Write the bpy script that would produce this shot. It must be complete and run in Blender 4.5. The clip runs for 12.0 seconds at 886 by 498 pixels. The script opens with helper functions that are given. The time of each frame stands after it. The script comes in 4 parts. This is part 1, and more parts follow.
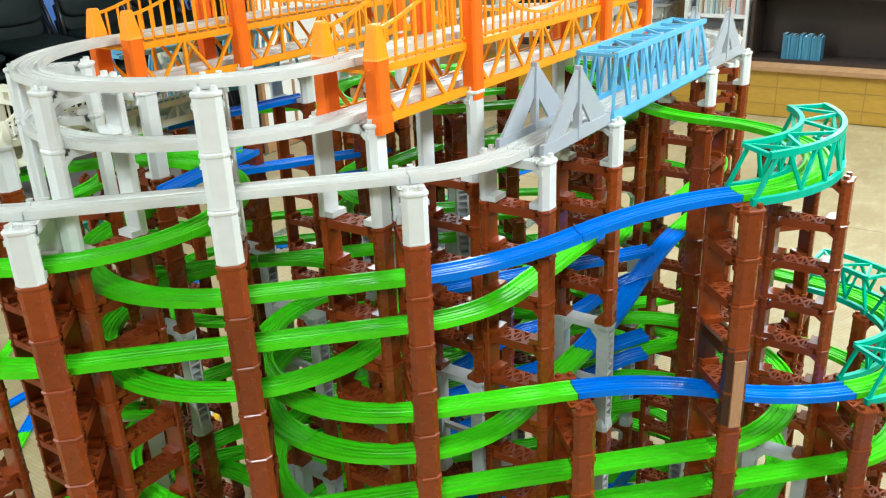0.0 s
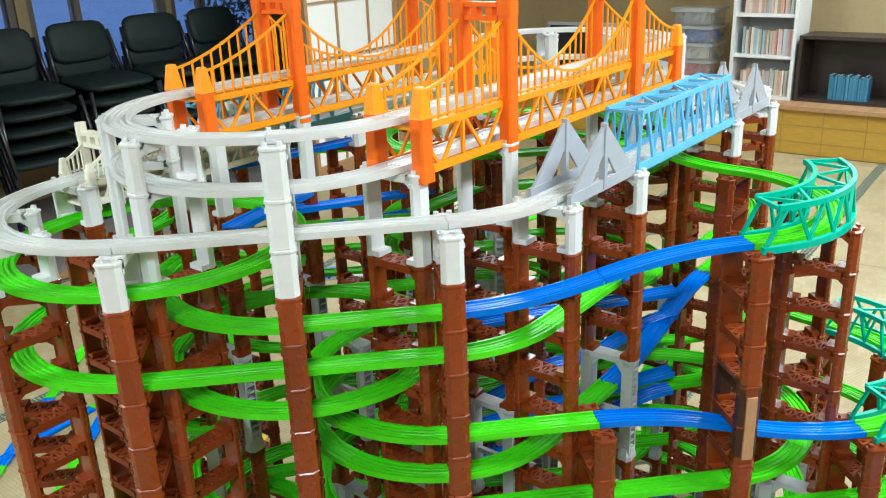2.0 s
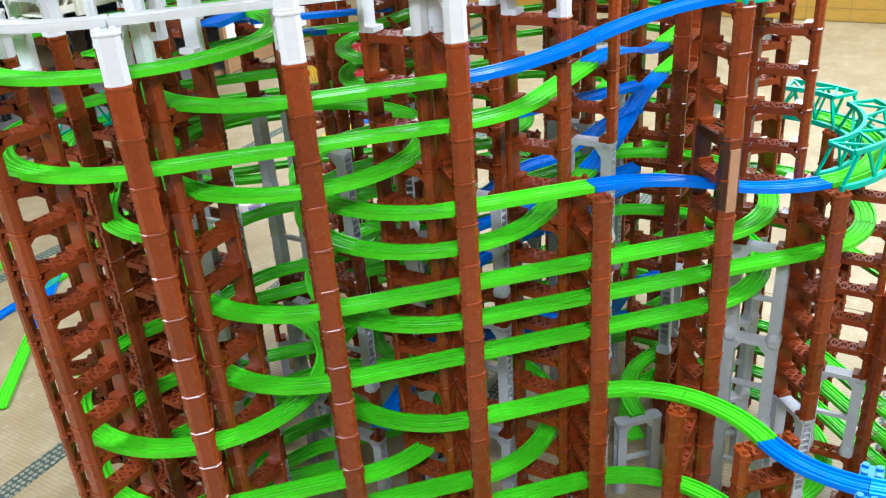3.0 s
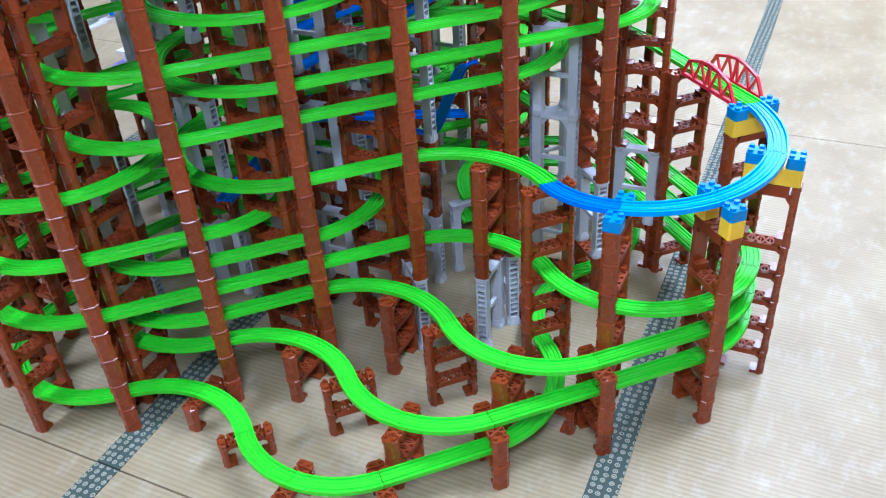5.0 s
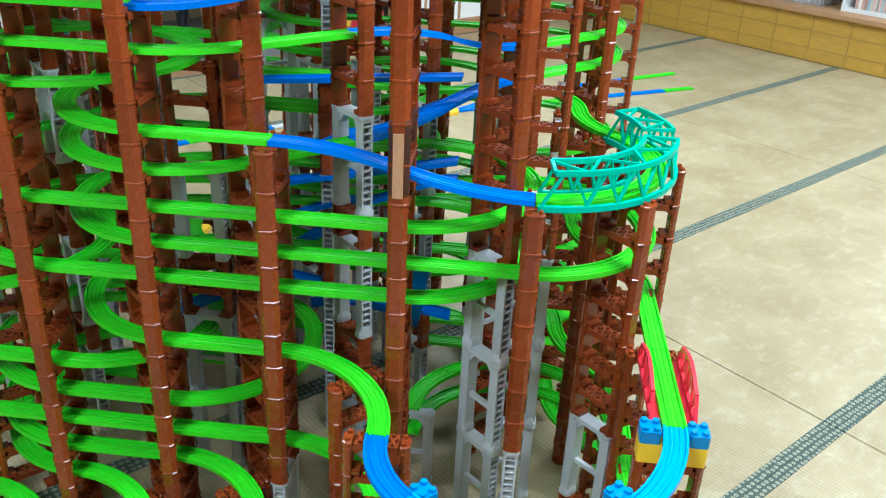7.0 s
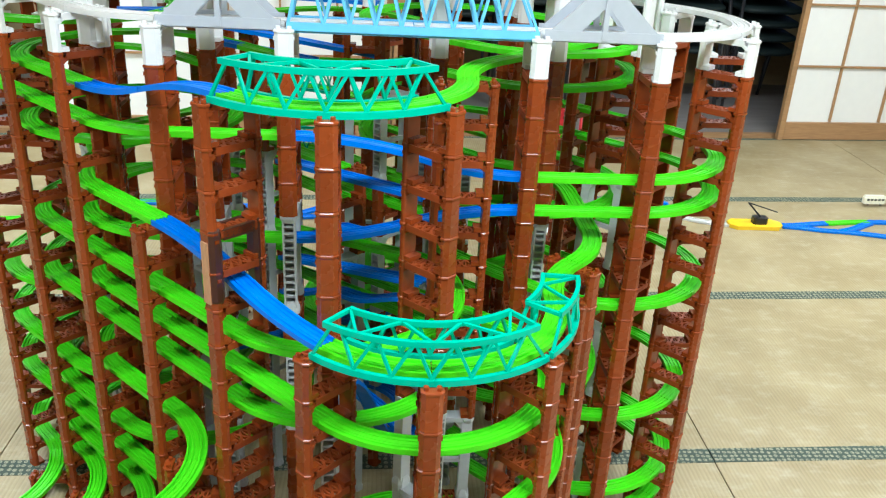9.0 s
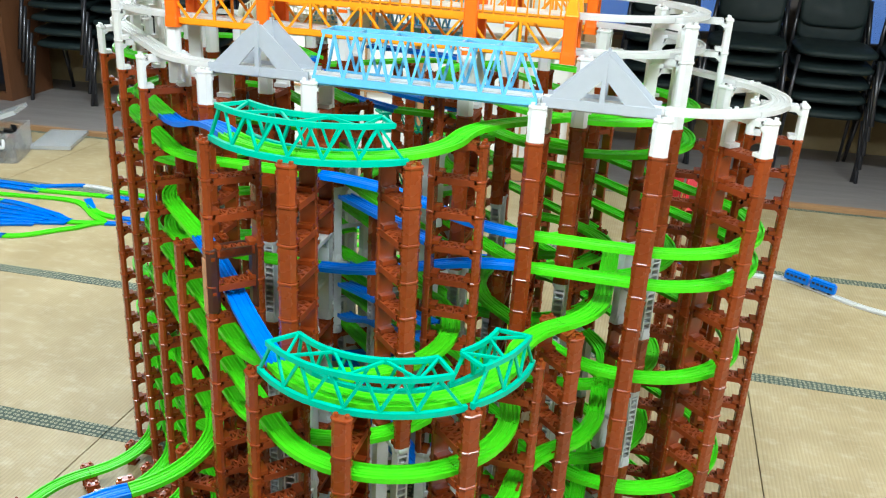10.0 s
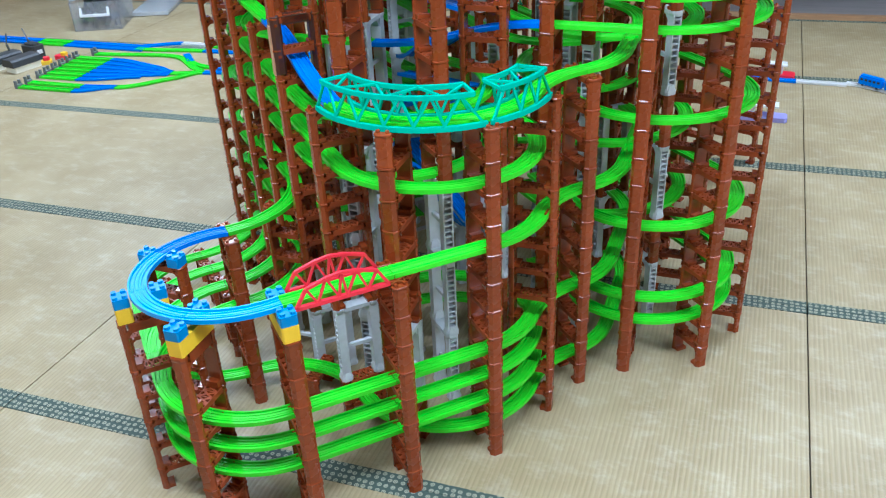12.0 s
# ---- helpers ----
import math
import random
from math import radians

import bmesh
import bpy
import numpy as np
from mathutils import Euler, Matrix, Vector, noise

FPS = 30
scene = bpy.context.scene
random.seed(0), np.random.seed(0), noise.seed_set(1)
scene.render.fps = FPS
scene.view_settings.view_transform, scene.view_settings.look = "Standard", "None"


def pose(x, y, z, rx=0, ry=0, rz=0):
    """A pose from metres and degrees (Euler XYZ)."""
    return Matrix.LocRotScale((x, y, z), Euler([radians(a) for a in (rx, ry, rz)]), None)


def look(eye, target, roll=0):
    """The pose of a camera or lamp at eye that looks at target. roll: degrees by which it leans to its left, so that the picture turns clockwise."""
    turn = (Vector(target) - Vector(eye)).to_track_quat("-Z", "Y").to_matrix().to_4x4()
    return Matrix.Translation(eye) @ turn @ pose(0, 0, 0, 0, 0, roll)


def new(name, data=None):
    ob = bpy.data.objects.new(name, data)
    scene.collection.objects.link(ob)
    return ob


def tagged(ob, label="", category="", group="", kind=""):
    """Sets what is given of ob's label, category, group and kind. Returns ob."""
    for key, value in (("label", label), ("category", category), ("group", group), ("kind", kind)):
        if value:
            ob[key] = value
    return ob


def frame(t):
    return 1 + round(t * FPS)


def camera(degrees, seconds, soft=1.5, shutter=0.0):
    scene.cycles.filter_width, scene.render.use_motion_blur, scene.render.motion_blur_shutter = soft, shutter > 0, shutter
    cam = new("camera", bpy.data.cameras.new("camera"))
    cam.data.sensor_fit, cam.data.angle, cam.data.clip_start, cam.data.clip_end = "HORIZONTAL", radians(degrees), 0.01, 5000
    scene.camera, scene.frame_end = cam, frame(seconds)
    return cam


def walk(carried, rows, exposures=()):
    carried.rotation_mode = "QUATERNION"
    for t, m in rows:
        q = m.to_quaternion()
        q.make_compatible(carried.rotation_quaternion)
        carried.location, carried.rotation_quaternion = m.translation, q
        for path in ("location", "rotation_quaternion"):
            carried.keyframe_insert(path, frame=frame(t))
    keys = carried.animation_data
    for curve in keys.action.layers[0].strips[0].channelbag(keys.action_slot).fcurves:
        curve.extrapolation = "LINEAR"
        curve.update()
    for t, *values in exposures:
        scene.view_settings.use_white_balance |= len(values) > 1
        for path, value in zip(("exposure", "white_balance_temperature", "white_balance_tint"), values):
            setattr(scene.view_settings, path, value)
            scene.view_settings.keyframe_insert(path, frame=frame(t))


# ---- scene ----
cam = camera(55.18, 12.0, soft=1.2)
PATH = [
    (0, (-1.426, -0.531, 1.544), (0.084, 0.538, 0.784), -2.4),
    (0.5, (-1.448, -0.559, 1.599), (0.021, 0.578, 0.857), -3.0),
    (1, (-1.457, -0.575, 1.641), (-0.006, 0.587, 0.903), -2.4),
    (1.5, (-1.478, -0.599, 1.677), (-0.025, 0.571, 0.957), -1.9),
    (2, (-1.504, -0.606, 1.599), (-0.035, 0.563, 0.91), -2.3),
    (2.5, (-1.555, -0.602, 1.474), (-0.087, 0.543, 0.742), -5.3),
    (3, (-1.67, -0.532, 1.427), (-0.152, 0.413, 0.53), -4.2),
    (3.5, (-1.778, -0.488, 1.396), (-0.231, 0.276, 0.385), -1.0),
    (3.7, (-1.81, -0.506, 1.38), (-0.274, 0.233, 0.334), -0.9),
    (5.3, (-1.831, -0.878, 1.306), (-0.378, -0.115, 0.163), -5.2),
    (5.5, (-1.77, -0.869, 1.309), (-0.317, -0.1, 0.17), -6.3),
    (6, (-1.52, -0.837, 1.332), (-0.066, 0.046, 0.281), -5.1),
    (6.5, (-1.325, -0.951, 1.345), (0.082, 0.035, 0.32), -2.7),
    (6.7, (-1.244, -1.113, 1.343), (0.09, 0.056, 0.42), -0.6),
    (8.3, (-0.426, -1.495, 1.452), (-0.066, 0.243, 0.532), 2.5),
    (8.5, (-0.326, -1.511, 1.454), (-0.062, 0.259, 0.559), 2.3),
    (9, (-0.077, -1.508, 1.486), (0.072, 0.312, 0.67), 3.1),
    (9.5, (0.212, -1.579, 1.535), (0.063, 0.235, 0.705), 3.1),
    (10, (0.392, -1.546, 1.554), (-0.031, 0.258, 0.801), 3.3),
    (10.5, (0.535, -1.569, 1.517), (-0.015, 0.202, 0.768), 4.5),
    (11, (0.609, -1.712, 1.451), (-0.033, 0.006, 0.652), 2.7),
    (11.5, (0.61, -1.8, 1.385), (-0.01, -0.176, 0.397), 0.1),
    (12, (0.626, -1.839, 1.414), (0.005, -0.223, 0.412), -2.7),
]
LOOKS = [
    (0.0, -0.07, 5850, 0), (1.5, -0.18, 5750, 1), (2.5, 0.02, 5700, 4), (3.5, 0.26, 5050, 18), (5.5, -0.02, 4650, 20), (6.5, 0.05, 4950, 6),
    (8.3, -0.06, 5550, 0), (9.5, -0.04, 5750, 3), (10.8, -0.03, 5700, 0), (11.5, -0.08, 5050, 4), (12.0, -0.15, 4850, 8),
]
walk(cam, [(t, look(eye, target, roll)) for t, eye, target, roll in PATH], LOOKS)

# ---- world and lights ----
world = bpy.data.worlds.new("dusk")
scene.world = world
world.use_nodes = True
wn = world.node_tree.nodes
wl = world.node_tree.links
sky = wn.new("ShaderNodeTexSky")
sky.sky_type = "NISHITA"
sky.sun_disc = False
sky.sun_elevation = radians(4)
sky.sun_rotation = radians(200)
wl.new(sky.outputs[0], wn["Background"].inputs[0])
wn["Background"].inputs[1].default_value = 0.12


def lamp(name, x, y, z, sx, sy, watts, colour=(1.0, 1.0, 0.98)):
    data = bpy.data.lights.new(name, "AREA")
    data.shape, data.size, data.size_y, data.energy, data.color = "RECTANGLE", sx, sy, watts, colour
    ob = new(name, data)
    ob.location = (x, y, z)
    return ob


# unseen ceiling lamps, places and watts set to balance brightness across tower and floor
LAMPS = [(0.2, -1.25, 72), (-2.5, -1.0, 74), (2.6, -1.0, 80), (-2.5, 2.1, 105), (1.9, 1.9, 80), (4.6, 0.4, 58)]
for lx, ly, watts in LAMPS:
    lamp("tube_light", lx, ly, 2.49, 1.2, 0.3, watts)

# ---- materials ----


def shader(name, colour, rough=0.4, metal=0.0, grain=0.0, scale=60.0, bump=0.0, vary=0.0, trans=0.0, stretch=(1, 1, 1), spec=0.5):
    """Plastic, wood, paint: a base colour with stains at two scales, roughness wear and fine relief."""
    m = bpy.data.materials.new(name)
    m.use_nodes = True
    n, k = m.node_tree.nodes, m.node_tree.links
    b = n["Principled BSDF"]
    b.inputs["Roughness"].default_value = rough
    b.inputs["Metallic"].default_value = metal
    b.inputs["Transmission Weight"].default_value = trans
    b.inputs["Specular IOR Level"].default_value = spec
    tc = n.new("ShaderNodeTexCoord")
    mp = n.new("ShaderNodeMapping")
    mp.inputs["Scale"].default_value = stretch
    k.new(tc.outputs["Object"], mp.inputs[0])
    big = n.new("ShaderNodeTexNoise")
    big.inputs["Scale"].default_value = scale * 0.15
    big.inputs["Detail"].default_value = 4
    k.new(mp.outputs[0], big.inputs["Vector"])
    fine = n.new("ShaderNodeTexNoise")
    fine.inputs["Scale"].default_value = scale
    fine.inputs["Detail"].default_value = 6
    k.new(mp.outputs[0], fine.inputs["Vector"])
    mixf = n.new("ShaderNodeMix")
    mixf.data_type = "RGBA"
    mixf.inputs[6].default_value = (*colour, 1)
    dark = tuple(c * (1 - grain) for c in colour)
    mixf.inputs[7].default_value = (*dark, 1)
    add = n.new("ShaderNodeMath")
    add.operation = "MULTIPLY_ADD"
    k.new(big.outputs[0], add.inputs[0])
    add.inputs[1].default_value = 0.5
    k.new(fine.outputs[0], add.inputs[2])
    ramp = n.new("ShaderNodeMapRange")
    ramp.inputs[1].default_value, ramp.inputs[2].default_value = 0.45, 1.1
    k.new(add.outputs[0], ramp.inputs[0])
    k.new(ramp.outputs[0], mixf.inputs[0])
    last = mixf.outputs[2]
    if vary:
        info = n.new("ShaderNodeObjectInfo")
        hsv = n.new("ShaderNodeHueSaturation")
        mr = n.new("ShaderNodeMapRange")
        mr.inputs[3].default_value, mr.inputs[4].default_value = 1 - vary, 1 + vary
        k.new(info.outputs["Random"], mr.inputs[0])
        k.new(mr.outputs[0], hsv.inputs["Value"])
        k.new(last, hsv.inputs["Color"])
        last = hsv.outputs[0]
    k.new(last, b.inputs["Base Color"])
    rr = n.new("ShaderNodeMapRange")
    rr.inputs[3].default_value, rr.inputs[4].default_value = rough * 0.75, min(1, rough * 1.3)
    k.new(big.outputs[0], rr.inputs[0])
    k.new(rr.outputs[0], b.inputs["Roughness"])
    if bump:
        bp = n.new("ShaderNodeBump")
        bp.inputs["Strength"].default_value = bump
        bp.inputs["Distance"].default_value = 0.001
        k.new(fine.outputs[0], bp.inputs["Height"])
        k.new(bp.outputs[0], b.inputs["Normal"])
    return m


GREEN = shader("green_plastic", (0.105, 0.66, 0.003), 0.38, grain=0.16, scale=80, bump=0.05, vary=0.12, spec=0.32)
BLUE = shader("blue_plastic", (0.006, 0.17, 0.74), 0.36, grain=0.15, scale=80, bump=0.05, vary=0.06, spec=0.35)
SKYBLUE = shader("light_blue_track_plastic", (0.02, 0.31, 0.80), 0.36, grain=0.12, scale=80, bump=0.05, vary=0.05)
BROWN = shader("brown_plastic", (0.235, 0.041, 0.006), 0.25, grain=0.24, scale=90, bump=0.06, vary=0.18, spec=0.5)
RUNGBROWN = shader("matt_brown_plastic", (0.235, 0.041, 0.006), 0.52, grain=0.24, scale=90, bump=0.08, vary=0.18, spec=0.3)
DARKBROWN = shader("dark_brown_plastic", (0.05, 0.014, 0.008), 0.4, grain=0.2, scale=90, bump=0.05)
FROST = shader("frosted_clear_plastic", (0.93, 0.94, 0.93), 0.32, grain=0.04, scale=60, bump=0.04, trans=0.5)
WHITE = shader("white_plastic", (0.70, 0.71, 0.71), 0.38, grain=0.07, scale=70, bump=0.04, vary=0.04)
CREAM = shader("cream_plastic", (0.78, 0.76, 0.62), 0.4, grain=0.08, scale=70)
GREY = shader("grey_plastic", (0.50, 0.52, 0.53), 0.45, grain=0.15, scale=70, bump=0.05, vary=0.1)
SILVER = shader("silver_grey_plastic", (0.40, 0.43, 0.48), 0.36, grain=0.08, scale=70)
ORANGE = shader("orange_plastic", (0.92, 0.16, 0.003), 0.4, grain=0.1, scale=70, bump=0.03, spec=0.35)
AMBER = shader("amber_plastic", (0.94, 0.34, 0.004), 0.4, grain=0.1, scale=70, spec=0.35)
TEAL = shader("teal_plastic", (0.012, 0.43, 0.29), 0.38, grain=0.12, scale=70, bump=0.03)
PALEBLUE = shader("pale_blue_plastic", (0.16, 0.50, 0.80), 0.38, grain=0.1, scale=70)
RED = shader("red_plastic", (0.72, 0.02, 0.045), 0.38, grain=0.1, scale=70)
YELLOW = shader("yellow_plastic", (0.85, 0.55, 0.01), 0.42, grain=0.1, scale=70)
BLOCKBLUE = shader("block_blue_plastic", (0.015, 0.22, 0.55), 0.4, grain=0.1, scale=70)
PLAQUE = shader("tan_wood_strip", (0.50, 0.27, 0.14), 0.5, grain=0.3, scale=60, stretch=(6, 6, 1))
WOOD = shader("pale_wood", (0.42, 0.24, 0.11), 0.5, grain=0.35, scale=14, bump=0.1, stretch=(1, 9, 9))
PAPER = shader("shoji_paper", (0.80, 0.80, 0.78), 0.85, grain=0.04, scale=20)
PLASTER = shader("beige_plaster", (0.37, 0.285, 0.145), 0.9, grain=0.14, scale=25, bump=0.2)
CEILING = shader("ceiling_board", (0.74, 0.71, 0.64), 0.8, grain=0.1, scale=6, stretch=(1, 8, 1))
CORRIDOR = shader("corridor_board", (0.24, 0.22, 0.21), 0.45, grain=0.25, scale=10, stretch=(1, 7, 1))
PANEL = shader("yellow_panel", (0.50, 0.30, 0.035), 0.5, grain=0.25, scale=12, stretch=(1, 1, 5))
GROOVE = shader("panel_groove", (0.34, 0.21, 0.045), 0.6, grain=0.2)
CLOSETWOOD = shader("brown_wood_frame", (0.15, 0.062, 0.026), 0.45, grain=0.3, scale=14, stretch=(8, 8, 1))
DARKWOOD = shader("dark_wood", (0.035, 0.022, 0.017), 0.4, grain=0.35, scale=14, stretch=(1, 8, 8))
CHAIRGREEN = shader("dark_green_vinyl", (0.011, 0.021, 0.021), 0.62, grain=0.2, scale=80, bump=0.15, spec=0.35)
CHROME = shader("dull_steel", (0.10, 0.10, 0.11), 0.35, metal=0.8, grain=0.1)
CLEAR = shader("clear_plastic", (0.97, 0.98, 0.99), 0.06, grain=0.02, trans=0.86)
LIDCLEAR = shader("frosted_lid_plastic", (0.92, 0.95, 0.97), 0.16, grain=0.03, trans=0.7)
PANE = shader("window_glass", (0.98, 0.99, 1.0), 0.03, grain=0.01, trans=0.95)
# near-black base colour stands in for the darkness the glossy doors reflect
CLOSETDOOR = shader("dark_lacquered_door", (0.011, 0.012, 0.018), 0.3, grain=0.25, scale=14, stretch=(8, 8, 1))
DARKGREY = shader("dark_grey_plastic", (0.045, 0.048, 0.050), 0.45, grain=0.25)
BUFFER = shader("buffer_grey_plastic", (0.17, 0.18, 0.19), 0.45, grain=0.2)
BLACK = shader("black_plastic", (0.015, 0.016, 0.018), 0.35, grain=0.2)
LEAF = shader("garden_leaves", (0.03, 0.06, 0.05), 0.6, grain=0.4)
PAGES = shader("book_spines", (0.55, 0.52, 0.46), 0.6, grain=0.2, scale=40, vary=0.45)
SPINES = [PAGES] + [shader("%s_spine" % n, k, 0.55, grain=0.25, scale=40, vary=0.25) for n, k in (("pink", (0.60, 0.42, 0.40)), ("rust", (0.50, 0.32, 0.25)), ("teal", (0.36, 0.48, 0.52)), ("ivory", (0.66, 0.62, 0.50)))]
COMICBLUE = shader("blue_book_spines", (0.05, 0.20, 0.32), 0.5, grain=0.25, scale=40, vary=0.2)


def tatami_material(name):
    m = bpy.data.materials.new(name)
    m.use_nodes = True
    n, k = m.node_tree.nodes, m.node_tree.links
    b = n["Principled BSDF"]
    tc = n.new("ShaderNodeTexCoord")
    wave = n.new("ShaderNodeTexWave")
    wave.bands_direction = "X"
    wave.inputs["Scale"].default_value = 26
    wave.inputs["Distortion"].default_value = 0.5
    wave.inputs["Detail"].default_value = 2
    k.new(tc.outputs["Object"], wave.inputs["Vector"])
    mp = n.new("ShaderNodeMapping")
    mp.inputs["Scale"].default_value = (150, 6, 1)
    k.new(tc.outputs["Object"], mp.inputs[0])
    fibre = n.new("ShaderNodeTexNoise")
    fibre.inputs["Scale"].default_value = 2.0
    fibre.inputs["Detail"].default_value = 5
    k.new(mp.outputs[0], fibre.inputs["Vector"])
    stain = n.new("ShaderNodeTexNoise")
    stain.inputs["Scale"].default_value = 3.5
    stain.inputs["Detail"].default_value = 8
    k.new(tc.outputs["Object"], stain.inputs["Vector"])
    mix = n.new("ShaderNodeMix")
    mix.data_type = "RGBA"
    mix.inputs[6].default_value = (0.31, 0.247, 0.130, 1)
    mix.inputs[7].default_value = (0.45, 0.372, 0.216, 1)
    k.new(fibre.outputs[0], mix.inputs[0])
    mix2 = n.new("ShaderNodeMix")
    mix2.data_type = "RGBA"
    mix2.blend_type = "MULTIPLY"
    cr = n.new("ShaderNodeValToRGB")
    cr.color_ramp.elements[0].position, cr.color_ramp.elements[0].color = 0.38, (0.80, 0.77, 0.70, 1)
    cr.color_ramp.elements[1].position, cr.color_ramp.elements[1].color = 0.65, (1, 1, 1, 1)
    k.new(stain.outputs[0], cr.inputs[0])
    mix2.inputs[0].default_value = 1
    k.new(mix.outputs[2], mix2.inputs[6])
    k.new(cr.outputs[0], mix2.inputs[7])
    mix3 = n.new("ShaderNodeMix")
    mix3.data_type = "RGBA"
    mix3.blend_type = "MULTIPLY"
    mix3.inputs[0].default_value = 1
    cr2 = n.new("ShaderNodeValToRGB")
    cr2.color_ramp.elements[0].position, cr2.color_ramp.elements[0].color = 0.0, (0.86, 0.85, 0.83, 1)
    cr2.color_ramp.elements[1].position, cr2.color_ramp.elements[1].color = 0.5, (1, 1, 1, 1)
    k.new(wave.outputs[0], cr2.inputs[0])
    k.new(mix2.outputs[2], mix3.inputs[6])
    k.new(cr2.outputs[0], mix3.inputs[7])
    sm = n.new("ShaderNodeMapping")
    sm.inputs["Scale"].default_value = (5, 9, 1)
    k.new(tc.outputs["Object"], sm.inputs[0])
    scuff = n.new("ShaderNodeTexNoise")
    scuff.inputs["Scale"].default_value = 2.2
    scuff.inputs["Detail"].default_value = 9
    scuff.inputs["Roughness"].default_value = 0.75
    k.new(sm.outputs[0], scuff.inputs["Vector"])
    sr = n.new("ShaderNodeMapRange")
    sr.inputs[1].default_value, sr.inputs[2].default_value = 0.50, 0.78
    sr.inputs[4].default_value = 0.5
    k.new(scuff.outputs[0], sr.inputs[0])
    mix4 = n.new("ShaderNodeMix")
    mix4.data_type = "RGBA"
    k.new(sr.outputs[0], mix4.inputs[0])
    k.new(mix3.outputs[2], mix4.inputs[6])
    mix4.inputs[7].default_value = (0.56, 0.51, 0.39, 1)
    k.new(mix4.outputs[2], b.inputs["Base Color"])
    b.inputs["Roughness"].default_value = 0.5
    bp = n.new("ShaderNodeBump")
    bp.inputs["Strength"].default_value = 0.3
    bp.inputs["Distance"].default_value = 0.002
    k.new(wave.outputs[0], bp.inputs["Height"])
    k.new(bp.outputs[0], b.inputs["Normal"])
    return m


def border_material():
    m = bpy.data.materials.new("patterned_border_cloth")
    m.use_nodes = True
    n, k = m.node_tree.nodes, m.node_tree.links
    b = n["Principled BSDF"]
    tc = n.new("ShaderNodeTexCoord")
    vor = n.new("ShaderNodeTexVoronoi")
    vor.inputs["Scale"].default_value = 60
    vor.inputs["Randomness"].default_value = 0.25
    k.new(tc.outputs["Object"], vor.inputs["Vector"])
    cr = n.new("ShaderNodeValToRGB")
    cr.color_ramp.interpolation = "CONSTANT"
    cr.color_ramp.elements[0].color = (0.34, 0.34, 0.24, 1)
    cr.color_ramp.elements[1].position, cr.color_ramp.elements[1].color = 0.33, (0.045, 0.068, 0.052, 1)
    e = cr.color_ramp.elements.new(0.12)
    e.color = (0.035, 0.055, 0.042, 1)
    e2 = cr.color_ramp.elements.new(0.18)
    e2.color = (0.30, 0.30, 0.21, 1)
    k.new(vor.outputs["Distance"], cr.inputs[0])
    k.new(cr.outputs[0], b.inputs["Base Color"])
    b.inputs["Roughness"].default_value = 0.75
    return m


TATAMI = tatami_material("woven_rush")
HERI = border_material()


def glow(name, colour, strength):
    m = bpy.data.materials.new(name)
    m.use_nodes = True
    n, k = m.node_tree.nodes, m.node_tree.links
    b = n["Principled BSDF"]
    b.inputs["Base Color"].default_value = (*colour, 1)
    b.inputs["Emission Color"].default_value = (*colour, 1)
    b.inputs["Emission Strength"].default_value = strength
    return m


TUBE = glow("lit_diffuser", (1.0, 0.97, 0.92), 6.0)
DUSK = glow("dusk_distance", (0.10, 0.20, 0.52), 0.9)

# ---- mesh helpers ----


def box(bm, cx, cy, cz, sx, sy, sz, m=None):
    """A box by centre and full sizes, optionally turned by m."""
    vs = [bm.verts.new((cx + a * sx / 2, cy + b * sy / 2, cz + c * sz / 2)) for c in (-1, 1) for a, b in ((-1, -1), (1, -1), (1, 1), (-1, 1))]
    for f in ((3, 2, 1, 0), (4, 5, 6, 7), (0, 1, 5, 4), (1, 2, 6, 5), (2, 3, 7, 6), (3, 0, 4, 7)):
        bm.faces.new([vs[i] for i in f])
    if m is not None:
        for v in vs:
            v.co = m @ v.co
    return vs


def prism(bm, outline, axis_a, axis_b, axis_n, depth, origin=(0, 0, 0)):
    """An outline in the plane of two axes, made thick along the third."""
    o, a, b, n = Vector(origin), Vector(axis_a), Vector(axis_b), Vector(axis_n).normalized()
    lo = [bm.verts.new(o + a * u + b * v - n * depth / 2) for u, v in outline]
    hi = [bm.verts.new(o + a * u + b * v + n * depth / 2) for u, v in outline]
    bm.faces.new(list(reversed(lo)))
    bm.faces.new(hi)
    for i in range(len(outline)):
        j = (i + 1) % len(outline)
        bm.faces.new((lo[i], lo[j], hi[j], hi[i]))


def octo(bm, cx, cy, z0, z1, sx, sy, cut):
    """An upright post with cut corners."""
    hx, hy = sx / 2, sy / 2
    pts = [(hx, -hy + cut), (hx, hy - cut), (hx - cut, hy), (-hx + cut, hy), (-hx, hy - cut), (-hx, -hy + cut), (-hx + cut, -hy), (hx - cut, -hy)]
    prism(bm, [(cx + x, cy + y) for x, y in pts], (1, 0, 0), (0, 1, 0), (0, 0, 1), z1 - z0, (0, 0, (z0 + z1) / 2))


def bar(bm, a, b, w, h=None):
    """A square bar from a to b."""
    a, b = Vector(a), Vector(b)
    d = b - a
    if d.length < 1e-6:
        return
    q = d.to_track_quat("Z", "Y").to_matrix().to_4x4()
    box(bm, 0, 0, d.length / 2, w, h or w, d.length, Matrix.Translation(a) @ q)


def done(bm, name, material):
    bmesh.ops.recalc_face_normals(bm, faces=bm.faces)
    me = bpy.data.meshes.new(name)
    bm.to_mesh(me)
    bm.free()
    me.materials.append(material)
    return me


def thing(name, m=None, label="", category="", group="", kind=""):
    ob = new(name)
    ob.empty_display_size = 0.02
    if m is not None:
        ob.matrix_basis = m
    return tagged(ob, label, category, group, kind)


def part(name, bm, material, parent, label=""):
    """One bmesh as one mesh object under a thing or part."""
    return put(name, done(bm, name, material), parent, label)


